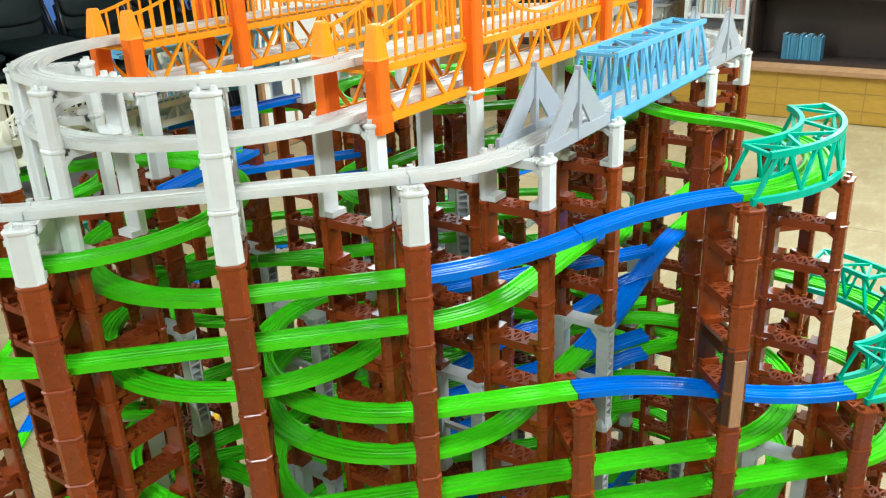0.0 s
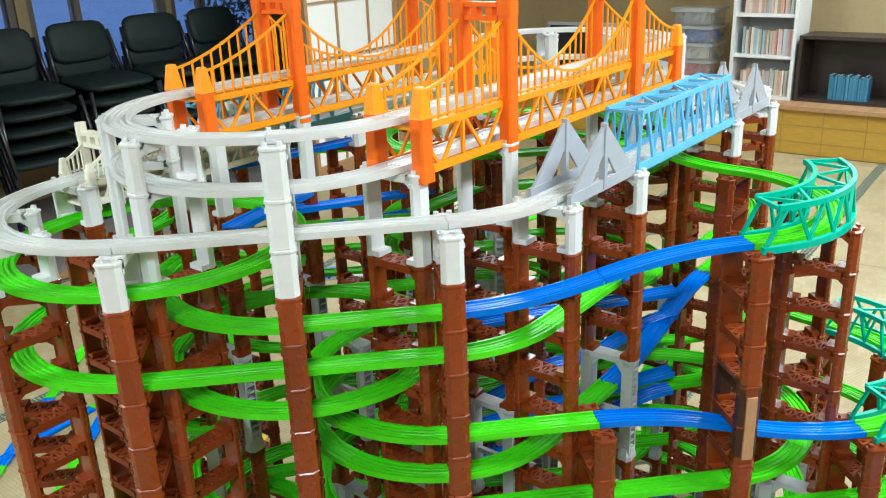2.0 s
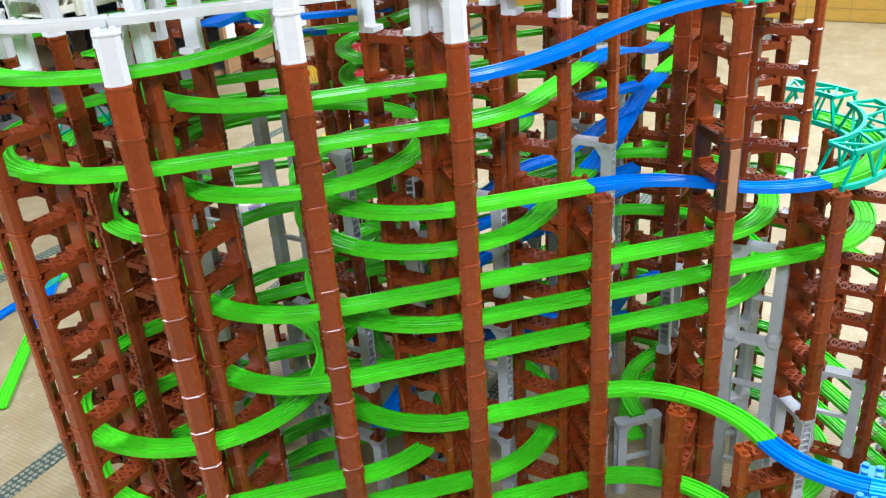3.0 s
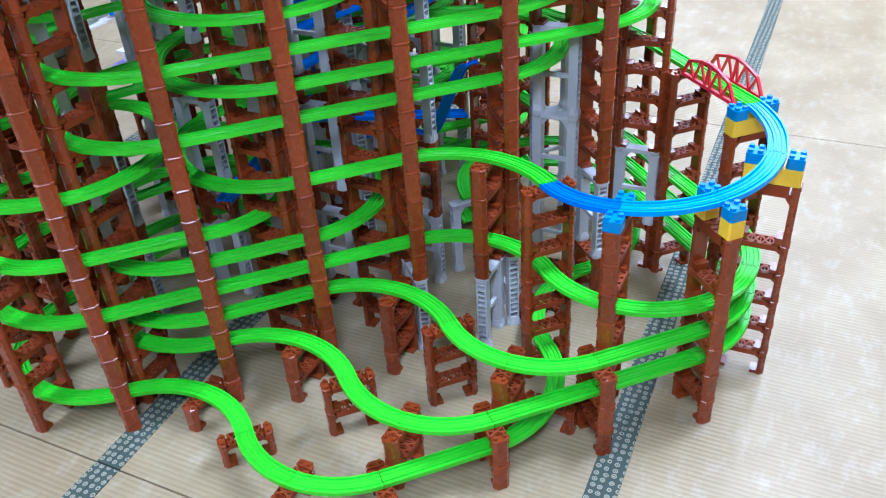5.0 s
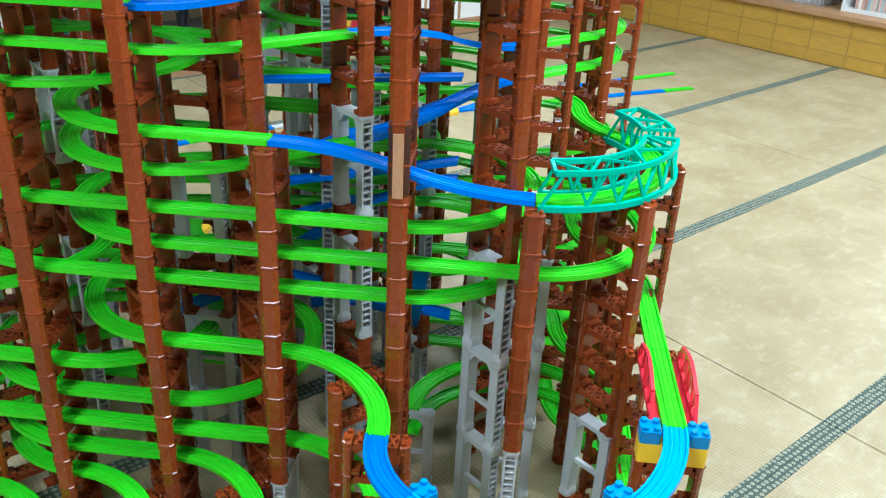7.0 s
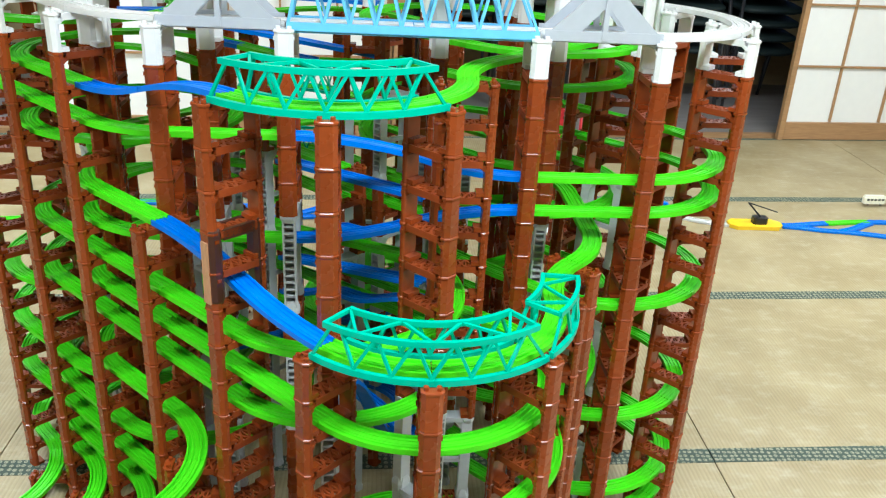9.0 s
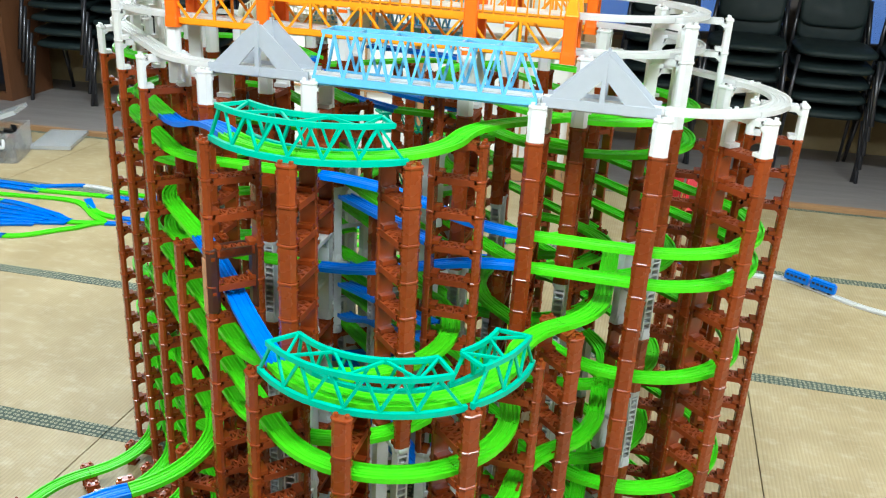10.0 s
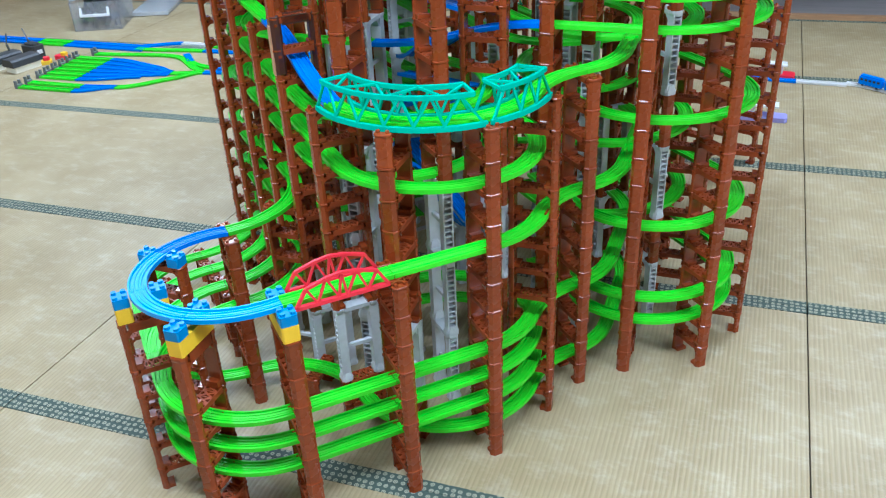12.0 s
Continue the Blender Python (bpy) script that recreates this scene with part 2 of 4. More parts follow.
def put(name, me, parent, label="", m=None):
    ob = new(name, me)
    ob.parent = parent
    if m is not None:
        ob.matrix_basis = m
    return tagged(ob, label)


def each_bar(name, bm, material, parent, label=""):
    """Every box of a bmesh as a mesh object of its own under a thing or part."""
    cos = [v.co.copy() for v in bm.verts]
    bm.free()
    faces = ((3, 2, 1, 0), (4, 5, 6, 7), (0, 1, 5, 4), (1, 2, 6, 5), (2, 3, 7, 6), (3, 0, 4, 7))
    for i in range(0, len(cos), 8):
        me = bpy.data.meshes.new(name)
        me.from_pydata(cos[i:i + 8], [], faces)
        me.materials.append(material)
        put(name, me, parent, label)


def tube(bm, pts, w, h):
    """A square bar swept through points, upright in section."""
    rings = []
    for i, p in enumerate(pts):
        d = pts[min(i + 1, len(pts) - 1)] - pts[max(i - 1, 0)]
        n = Vector((d.y, -d.x, 0)).normalized() * w / 2
        up = d.cross(n).normalized() * h / 2
        rings.append([bm.verts.new(p + q) for q in (-n - up, n - up, n + up, up - n)])
    for lo, hi in zip(rings, rings[1:]):
        for i in range(4):
            bm.faces.new((lo[i], lo[(i + 1) % 4], hi[(i + 1) % 4], hi[i]))
    bm.faces.new(list(reversed(rings[0])))
    bm.faces.new(rings[-1])


def solid(name, bm, material, label="", category="", group="", kind=""):
    return tagged(new(name, done(bm, name, material)), label, category, group, kind)


def wall(name, x0, y0, x1, y1, z0, z1, material, label, openings=()):
    """An upright wall along x or y, 12 cm thick, with openings (from, to, sill, head) through it."""
    along = abs(x1 - x0) > abs(y1 - y0)
    a0, a1 = (x0, x1) if along else (y0, y1)
    fixed = y0 if along else x0
    bm = bmesh.new()

    def piece(u0, u1, w0, w1):
        if u1 - u0 < 1e-4 or w1 - w0 < 1e-4:
            return
        if along:
            box(bm, (u0 + u1) / 2, fixed, (w0 + w1) / 2, u1 - u0, 0.12, w1 - w0)
        else:
            box(bm, fixed, (u0 + u1) / 2, (w0 + w1) / 2, 0.12, u1 - u0, w1 - w0)

    at = a0
    for o0, o1, sill, head in sorted(openings):
        piece(at, o0, z0, z1)
        piece(o0, o1, z0, sill)
        piece(o0, o1, head, z1)
        at = o1
    piece(at, a1, z0, z1)
    return solid(name, bm, material, label, "wall", kind="structure")


FLOOR_Y1, BACK_Y = 3.64, 5.15
# the corridor side of the room runs slightly askew to the tower
NORTH = Matrix.Translation((2.98, FLOOR_Y1 + 0.095, 0)) @ pose(0, 0, 0, 0, 0, 4.6) @ Matrix.Translation((-2.98, -FLOOR_Y1, 0))


def askew(ob):
    ob.matrix_basis = NORTH @ ob.matrix_basis
    return ob


bm = bmesh.new()
box(bm, 0, 1.6, -0.06, 13.0, 10.6, 0.06)
solid("floor", bm, DARKWOOD, "wooden subfloor under the tatami mats", "floor", kind="structure")
bm = bmesh.new()
box(bm, 0, (FLOOR_Y1 + BACK_Y) / 2 + 0.03, -0.015, 12.6, BACK_Y - FLOOR_Y1 - 0.06, 0.03)
askew(solid("corridor_floor", bm, CORRIDOR, "grey worn board floor of the corridor", "floor", kind="structure"))
bm = bmesh.new()
box(bm, 0, 1.6, 2.58, 13.0, 10.6, 0.08)
solid("ceiling", bm, CEILING, "pale boarded ceiling", "ceiling", kind="structure")
wall("wall_south", -6.3, -3.4, 6.3, -3.4, -0.03, 2.54, PLASTER, "beige plaster wall")
wall("wall_west", -6.2, -3.34, -6.2, 6.55, -0.03, 2.54, PLASTER, "beige plaster wall")
wall("wall_east", 5.85, -3.34, 5.85, 6.55, -0.03, 2.54, PLASTER, "beige plaster wall behind the shelves")
WINDOWS = [(-5.6, -4.4), (-4.3, -3.0), (-2.9, -1.6), (-1.5, -0.2), (-0.1, 1.43), (1.51, 2.64), (2.69, 3.64)]
MULLIONS = {1.51: 1.89, 2.69: 3.02}
askew(wall("wall_north", -6.3, BACK_Y + 0.06, 6.3, BACK_Y + 0.06, -0.03, 2.54, PLASTER, "plaster wall with a row of windows", [(a, b, 0.74, 2.1) for a, b in WINDOWS]))
bm = bmesh.new()
box(bm, 0, 11.0, 2.0, 46, 0.1, 9.0)
solid("backdrop", bm, DUSK, "blue dusk sky outside the windows", "backdrop", kind="structure")
for i, (a, b) in enumerate(WINDOWS):
    w = thing("window_%d" % (i + 1), NORTH, "sliding window with a dark metal frame at dusk", "window", kind="structure")
    y = BACK_Y + 0.05
    mid = MULLIONS.get(a, (a + b) / 2)
    bm = bmesh.new()
    for x in (a + 0.025, mid, b - 0.025):
        box(bm, x, y, 1.42, 0.05, 0.07, 1.36)
    for z in (0.765, 2.075):
        box(bm, (a + b) / 2, y - 0.002, z, b - a - 0.01, 0.066, 0.05)
    part("window_frame", bm, shader("window_frame_metal", (0.16, 0.13, 0.11), 0.5, grain=0.2), w)
    for x0, x1 in ((a + 0.05, mid - 0.025), (mid + 0.025, b - 0.05)):
        bm = bmesh.new()
        box(bm, (x0 + x1) / 2, y, 1.42, x1 - x0, 0.005, 1.27)
        p = part("pane", bm, PANE, w)
        p.visible_shadow = False
    bm = bmesh.new()
    box(bm, (a + b) / 2, BACK_Y - 0.03, 0.72, b - a + 0.1, 0.1, 0.03)
    part("sill", bm, WOOD, w)
# shrubs beyond the window
bush = bmesh.new()
for i in range(900):
    c = Vector((random.gauss(4.25, 0.22), random.gauss(6.6, 0.3), abs(random.gauss(0.9, 0.5))))
    m = Matrix.Translation(c) @ Euler((random.uniform(0, 6), random.uniform(0, 6), random.uniform(0, 6))).to_matrix().to_4x4()
    s = random.uniform(0.03, 0.07)
    bush.faces.new([bush.verts.new(m @ Vector(p)) for p in ((-s, 0, 0), (0, -s / 3, 0), (s, 0, 0), (0, s / 3, 0.01))])
tagged(new("shrub", done(bush, "shrub", LEAF)), "leafy garden shrub outside the window", "shrub", kind="stuff")

# shoji screens along the edge of the tatami


def shoji(x0, x1, number, forward=0.0):
    y = FLOOR_Y1 - 0.04 - forward
    w = thing("shoji_screen_%d" % number, NORTH, "white paper screen with a thin wooden lattice", "paper screen", kind="structure")
    bm = bmesh.new()
    box(bm, (x0 + x1) / 2, y + 0.012, 1.03, x1 - x0 - 0.02, 0.004, 1.9)
    part("paper", bm, PAPER, w)
    bm = bmesh.new()
    for x in (x0 + 0.02, x1 - 0.02):
        box(bm, x, y, 1.0, 0.034, 0.034, 2.0)
    for z in (0.06, 1.97):
        box(bm, (x0 + x1) / 2, y, z, x1 - x0 - 0.08, 0.032, 0.11 if z < 1 else 0.06)
    part("frame", bm, WOOD, w)
    n = max(2, round((x1 - x0) / 0.30))
    for i in range(1, n):
        bm = bmesh.new()
        box(bm, x0 + (x1 - x0) * i / n, y, 1.03, 0.012, 0.016, 1.82)
        part("bar", bm, WOOD, w)
    for i in range(1, 5):
        bm = bmesh.new()
        box(bm, (x0 + x1) / 2, y - 0.001, 0.10 + 0.375 * i, x1 - x0 - 0.08, 0.014, 0.012)
        part("bar", bm, WOOD, w)


n = 0
for x0, x1, forward in ((-5.42, -4.48, 0.0), (-5.50, -4.58, 0.036), (-1.95, -1.0, 0.0), (-0.99, -0.04, 0.0), (2.46, 3.50, 0.0)):
    n += 1
    shoji(x0, x1, n, forward)
bm = bmesh.new()
box(bm, 0, FLOOR_Y1 - 0.04, 2.06, 12.2, 0.13, 0.12)
for x, w in ((-1.99, 0.07), (0.0, 0.07), (3.54, 0.075)):
    box(bm, x, FLOOR_Y1 - 0.04, 1.0, w, 0.10, 2.0)
askew(solid("trim", bm, WOOD, "wooden posts and lintel between room and corridor", "trim", kind="structure"))
askew(wall("wall_upper", -6.1, FLOOR_Y1 - 0.04, 5.75, FLOOR_Y1 - 0.04, 2.122, 2.535, PLASTER, "plaster strip above the lintel"))
askew(wall("wall_inner", 3.58, FLOOR_Y1 - 0.04, 5.80, FLOOR_Y1 - 0.04, 0.0, 2.0, PLASTER, "beige plaster wall beside the paper screen"))
bm = bmesh.new()
box(bm, 0, FLOOR_Y1 + 0.045, 0.0, 12.2, 0.04, 0.03)
askew(solid("threshold", bm, WOOD, "worn wooden threshold along the tatami", "threshold", kind="structure"))

# assumed ceiling fixtures, out of view, added at the lamps' places
for lx, ly, watts in LAMPS:
    t = thing("ceiling_light", pose(lx, ly, 0), "white fluorescent ceiling light with a lit diffuser", "ceiling light", "ceiling lights")
    bm = bmesh.new()
    box(bm, 0, 0, 2.525, 1.3, 0.36, 0.028)
    part("housing", bm, WHITE, t)
    bm = bmesh.new()
    box(bm, 0, 0, 2.505, 1.22, 0.3, 0.01)
    part("diffuser", bm, TUBE, t)

# low cabinet run along the east wall, with shelves on it
t = thing("built_in_ledge", None, "low yellow-brown panelled ledge with a wooden top", "ledge")
bm = bmesh.new()
box(bm, 5.335, 0.3, 0.165, 0.85, 7.0, 0.33)
part("panel", bm, PANEL, t)
bm = bmesh.new()
box(bm, 5.315, 0.3, 0.345, 0.91, 7.0, 0.03)
part("top", bm, WOOD, t)
for i in range(24):
    bm = bmesh.new()
    box(bm, 4.909, -3.1 + i * 0.29, 0.165, 0.004, 0.005, 0.32)
    part("groove_strip", bm, GROOVE, t)
for gz in (0.09, 0.21):
    bm = bmesh.new()
    box(bm, 4.9085, 0.3, gz, 0.003, 6.9, 0.005)
    part("groove_strip", bm, GROOVE, t)


def open_shelf(name, y0, y1, z0, z1, rows, material, label):
    x0, x1 = 5.05, 5.36
    t = thing(name, None, label, "bookshelf")
    for y in (y0 + 0.012, y1 - 0.012):
        bm = bmesh.new()
        box(bm, (x0 + x1) / 2, y, (z0 + z1) / 2, x1 - x0, 0.024, z1 - z0)
        part("side", bm, material, t)
    for i in range(rows + 1):
        z = z0 + 0.012 + (z1 - z0 - 0.024) * i / rows
        bm = bmesh.new()
        box(bm, (x0 + x1) / 2 + 0.004, (y0 + y1) / 2, z, x1 - x0 - 0.008, y1 - y0 - 0.048, 0.024)
        part("shelf", bm, material, t)
    bm = bmesh.new()
    box(bm, x1 + 0.006, (y0 + y1) / 2, (z0 + z1) / 2, 0.01, y1 - y0, z1 - z0)
    part("back", bm, material, t)
    return t


def books(y0, y1, z, material, label, height=0.2, fill=0.9):
    y = y0
    while y < y0 + (y1 - y0) * fill:
        w = random.uniform(0.014, 0.026)
        h = height * random.uniform(0.86, 1.0)
        b = thing("book", pose(5.09, y, z), label, "book", "books on the shelf")
        bm = bmesh.new()
        box(bm, 0.06, 0, h / 2, 0.10, w - 0.006, h - 0.006)
        part("pages", bm, WHITE, b)
        bm = bmesh.new()
        box(bm, 0.002, 0, h / 2, 0.004, w - 0.002, h)
        for s in (-1, 1):
            box(bm, 0.057, s * (w / 2 - 0.002), h / 2, 0.106, 0.002, h)
        part("cover", bm, random.choice(material), b)
        y += w


open_shelf("white_bookshelf", 1.25, 1.725, 0.36, 1.58, 4, WHITE, "white open bookshelf holding rows of comics")
for z in (0.384, 0.683, 0.982):
    books(1.29, 1.69, z, SPINES, "paperback comic with a faded spine on the white shelf", 0.20)
open_shelf("dark_cabinet", 0.1, 1.225, 0.36, 0.835, 1, DARKWOOD, "dark brown open cabinet on the ledge")
books(0.74, 1.02, 0.384, [COMICBLUE], "blue-spined comic volume in the dark cabinet", 0.18)


def storage_box(x, y, z, sx, sy, h, tone, label, group="", turn=0):
    t = thing("storage_box", pose(x, y, z, 0, 0, turn), label, "storage box", group)
    bm = bmesh.new()
    for s in (-1, 1):
        box(bm, s * sx / 2, 0, h / 2, 0.006, sy, h)
        box(bm, 0, s * sy / 2, h / 2, sx, 0.006, h)
    box(bm, 0, 0, 0.003, sx, sy, 0.006)
    part("tub", bm, CLEAR, t)
    bm = bmesh.new()
    for i in range(46):
        a = Euler((random.uniform(0, 3), random.uniform(0, 3), random.uniform(0, 3))).to_matrix().to_4x4()
        box(bm, 0, 0, 0, 0.12, 0.05, 0.03, Matrix.Translation((random.uniform(-0.5, 0.5) * (sx - 0.10), random.uniform(-0.5, 0.5) * (sy - 0.10), random.uniform(0.2, 0.62) * h)) @ a)
    part("contents", bm, tone, t)
    return t


def box_lid(parent, m, sx, sy, name="lid"):
    bm = bmesh.new()
    box(bm, 0, 0, 0, sx + 0.03, sy + 0.03, 0.008)
    for s in (-1, 1):
        box(bm, s * (sx / 2 + 0.012), 0, -0.012, 0.006, sy + 0.03, 0.018)
        box(bm, 0, s * (sy / 2 + 0.012), -0.012, sx + 0.018, 0.006, 0.018)
    return put(name, done(bm, name, LIDCLEAR), parent, "clear plastic lid", m)


z = 0.36
for i, tone in enumerate((WHITE, RED, CREAM, BLUE, GREY)):
    s = storage_box(5.22, 2.05, z, 0.31 - 0.008 * i, 0.33 - 0.008 * i, 0.114, tone, "clear plastic storage box in a stack", "stacked boxes")
    box_lid(s, pose(0, 0, 0.122), 0.30, 0.32)
    z += 0.131
s = storage_box(-3.375, 2.62, 0, 0.29, 0.33, 0.18, BLACK, "clear storage box full of dark toys with its lid ajar", turn=24)
box_lid(s, pose(-0.01, 0.03, 0.238, -5, -19, 6), 0.29, 0.32)
bm = bmesh.new()
for a, b in (((-0.085, -0.16, 0.145), (-0.085, -0.176, 0.10)), ((0.085, -0.16, 0.145), (0.085, -0.176, 0.10)), ((-0.09, -0.178, 0.098), (0.09, -0.178, 0.098))):
    bar(bm, a, b, 0.014)
part("handle", bm, WHITE, s, "white carrying handle")
s = thing("box_lid", pose(-3.25, 3.02, 0.026, 0, 0, 20), "clear storage box lid lying on the tatami", "lid")
box_lid(s, pose(0, 0, 0), 0.21, 0.37, "panel")
t = thing("television", pose(5.25, 3.09, 0.36), "flat black television with a grey frame", "television")
bm = bmesh.new()
box(bm, 0, 0, 0.28, 0.05, 0.72, 0.44)
part("frame", bm, SILVER, t)
bm = bmesh.new()
box(bm, -0.028, 0, 0.29, 0.006, 0.66, 0.37)
part("screen", bm, BLACK, t)
bm = bmesh.new()
box(bm, 0, 0, 0.03, 0.08, 0.1, 0.06)
box(bm, 0, 0, 0.006, 0.2, 0.36, 0.012)
part("stand", bm, BLACK, t)


# stacked chairs in the corridor


def cushion(bm, cx, cy, cz, sx, sy, sz, tilt):
    m = Matrix.Translation((cx, cy, cz)) @ Euler((radians(tilt), 0, 0)).to_matrix().to_4x4()
    rows = []
    for k in range(5):
        t = k / 4
        z = (t - 0.5) * sz
        sh = 1 - 0.09 * (2 * t - 1) ** 2 - (0.03 if k in (0, 4) else 0)
        ring = []
        for i in range(16):
            a = 2 * math.pi * i / 16
            c, s = math.cos(a), math.sin(a)
            ring.append(bm.verts.new(m @ Vector((math.copysign(abs(c) ** 0.45, c) * sx / 2 * sh, math.copysign(abs(s) ** 0.45, s) * sy / 2 * sh, z))))
        rows.append(ring)
    for a, b in zip(rows, rows[1:]):
        for i in range(16):
            bm.faces.new((a[i], a[(i + 1) % 16], b[(i + 1) % 16], b[i]))
    bm.faces.new(list(reversed(rows[0])))
    bm.faces.new(rows[-1])


def chair_mesh():
    seat, back = bmesh.new(), bmesh.new()
    cushion(seat, 0, 0, 0.43, 0.50, 0.46, 0.045, 4)
    cushion(back, 0, 0.235, 0.665, 0.43, 0.26, 0.04, 76)
    return done(seat, "seat", CHAIRGREEN), done(back, "backrest", CHAIRGREEN)


CHAIR = chair_mesh()


def leg_mesh(s):
    bm = bmesh.new()
    bar(bm, (s * 0.24, -0.19, 0.40), (s * 0.265, -0.26, 0.0), 0.020)
    return done(bm, "front_leg", CHROME)


def back_leg_mesh(s):
    bm = bmesh.new()
    bar(bm, (s * 0.220, 0.25, 0.72), (s * 0.242, 0.15, 0.40), 0.020)
    bar(bm, (s * 0.242, 0.15, 0.41), (s * 0.265, 0.29, 0.0), 0.020)
    return done(bm, "back_leg", CHROME)


LEGS = [leg_mesh(-1), leg_mesh(1), back_leg_mesh(-1), back_leg_mesh(1)]


def chair(x, y, z, turn):
    t = thing("stacking_chair", pose(x, y, z, 0, 0, turn), "dark green padded stacking chair with a steel frame", "chair", "stacked chairs")
    for name, me in zip(("seat", "backrest", "front_leg", "front_leg", "back_leg", "back_leg"), (*CHAIR, *LEGS)):
        put(name, me, t)
        me.shade_smooth()
    return t


for k, (x, y, turn) in enumerate(((0.41, 4.53, 4), (0.955, 4.55, -3), (1.495, 4.55, 2), (2.035, 4.57, -4), (2.595, 4.59, 3), (-3.93, 4.20, 4), (-3.42, 4.22, 3), (-2.92, 4.25, 6))):
    for j in range(5):
        chair(x, y - 0.016 * j, 0.098 * j, turn)
for x in (-5.49, -4.99, -4.49):
    t = thing("dark_closet", NORTH, "dark closet with black doors in a brown wooden frame", "closet")
    bm = bmesh.new()
    box(bm, x, 4.59, 0.93, 0.41, 0.46, 1.74)
    part("body", bm, DARKWOOD, t)
    for s in (-1, 1):
        bm = bmesh.new()
        box(bm, x + s * 0.2275, 4.57, 0.90, 0.043, 0.52, 1.80)
        part("stile", bm, CLOSETWOOD, t)
    bm = bmesh.new()
    box(bm, x, 4.345, 0.95, 0.405, 0.018, 1.66)
    part("door", bm, CLOSETDOOR, t)
    bm = bmesh.new()
    box(bm, x, 4.330, 0.03, 0.41, 0.03, 0.06)
    part("plinth", bm, CLOSETWOOD, t)

# ---- the toy track tower: plan ----
U, R, S = 0.0683, 0.2225, 0.2225
WIDER = 0.2335
H2 = math.sqrt(0.5)
BASE = 0.004


def C(i):
    """Joint i of the straight runs along the long south-west face, heading south-east."""
    return (-0.942 + S * H2 * i, 0.398 - S * H2 * i)


def B(i):
    """The joint behind C(i), a track circle's width further in, heading north-west."""
    x, y = C(i)
    return (x + 2 * R * H2, y + 2 * R * H2)


def turned(x, y, h):
    """The same place on the opposite side of the tower, which repeats the plan half a turn round."""
    return (-0.366 - x, 0.796 - y, h + 180)


NODES = []
TRACKCOLOUR = {"": GREEN, "b": BLUE, "c": SKYBLUE, "w": FROST}
# half of the track's cross-section, from the middle out and round to the underside
PROFILE = [(0.0, 0.0078), (0.0022, 0.0078), (0.0030, 0.0066), (0.0052, 0.0066), (0.0060, 0.0085), (0.0085, 0.0085), (0.0092, 0.0058), (0.0142, 0.0058), (0.0150, 0.0098), (0.0190, 0.0098), (0.0190, 0.0), (0.0165, 0.0), (0.0165, 0.0035), (0.0, 0.0035)]
PROFILE = [(-x, z) for x, z in reversed(PROFILE[1:-1])] + PROFILE[:-1]


def piece_mesh(name, path, material):
    """The track's section along a list of (x, y, z, heading)."""
    bm = bmesh.new()
    rings = []
    for x, y, z, h in path:
        nx, ny = math.sin(radians(h)), -math.cos(radians(h))
        rings.append([bm.verts.new((x + nx * u, y + ny * u, z + v)) for u, v in PROFILE])
    n = len(PROFILE)
    for a, b in zip(rings, rings[1:]):
        for i in range(n):
            bm.faces.new((a[i], a[(i + 1) % n], b[(i + 1) % n], b[i]))
    bm.faces.new(list(reversed(rings[0])))
    bm.faces.new(rings[-1])
    return done(bm, name, material)


def step(x, y, h, kind, f, radius=R, length=S):
    """The place a fraction f along a piece."""
    if kind in "SH":
        d = (length if kind == "S" else length / 2) * f
        return x + d * math.cos(radians(h)), y + d * math.sin(radians(h)), h
    s = 1 if kind == "L" else -1
    cx, cy = x - s * radius * math.sin(radians(h)), y + s * radius * math.cos(radians(h))
    h2 = h + s * 45 * f
    return cx + s * radius * math.sin(radians(h2)), cy - s * radius * math.cos(radians(h2)), h2


def run(x, y, h, level, plan, label, piers=True, flip=False, radius=R, height=None, colour=None, group="toy tracks"):
    """A run of track pieces: S straight, H half straight, L and R eighths of a circle, each with a colour letter and a change of level."""
    if flip:
        x, y, h = turned(x, y, h)
    t = thing("toy_track", None, label, "toy track", group)
    z = height if height is not None else level * U - BASE
    if piers:
        NODES.append((x, y, h, z))
    tokens = plan.split()
    for k, token in enumerate(tokens):
        kind = token[0]
        rest = token[1:]
        letter = rest[0] if rest and rest[0].isalpha() else ""
        rise = float(rest[len(letter):] or 0) * U
        bow = WIDER if letter == "c" else radius
        bend = 0
        if piers and letter == "b" and rise:
            bend = 1 if k + 1 < len(tokens) and tokens[k + 1][:3] == token[:3] else 2 if tokens[k - 1][:3] == token[:3] else 0
        n = 3 if kind in "SH" and not rise else 10
        path = []
        for i in range(n):
            f = 0.004 + 0.992 * i / (n - 1)
            px, py, ph = step(x, y, h, kind, f, bow)
            e = f * f * (3 - 2 * f) if abs(rise) > 0.8 * U else f
            if bend:
                e = f * f if bend == 1 else f * (2 - f)
            path.append((px, py, z + rise * e, ph))
        put("rail_piece", piece_mesh("rail_piece", path, colour or TRACKCOLOUR[letter]), t)
        x, y, h = step(x, y, h, kind, 1, bow)
        z += rise
        slope = letter == "b" and rise and k + 1 < len(tokens) and tokens[k + 1][:2] == "Sb"
        if piers and not slope:
            NODES.append((x, y, h, z))
    return x, y, h, z


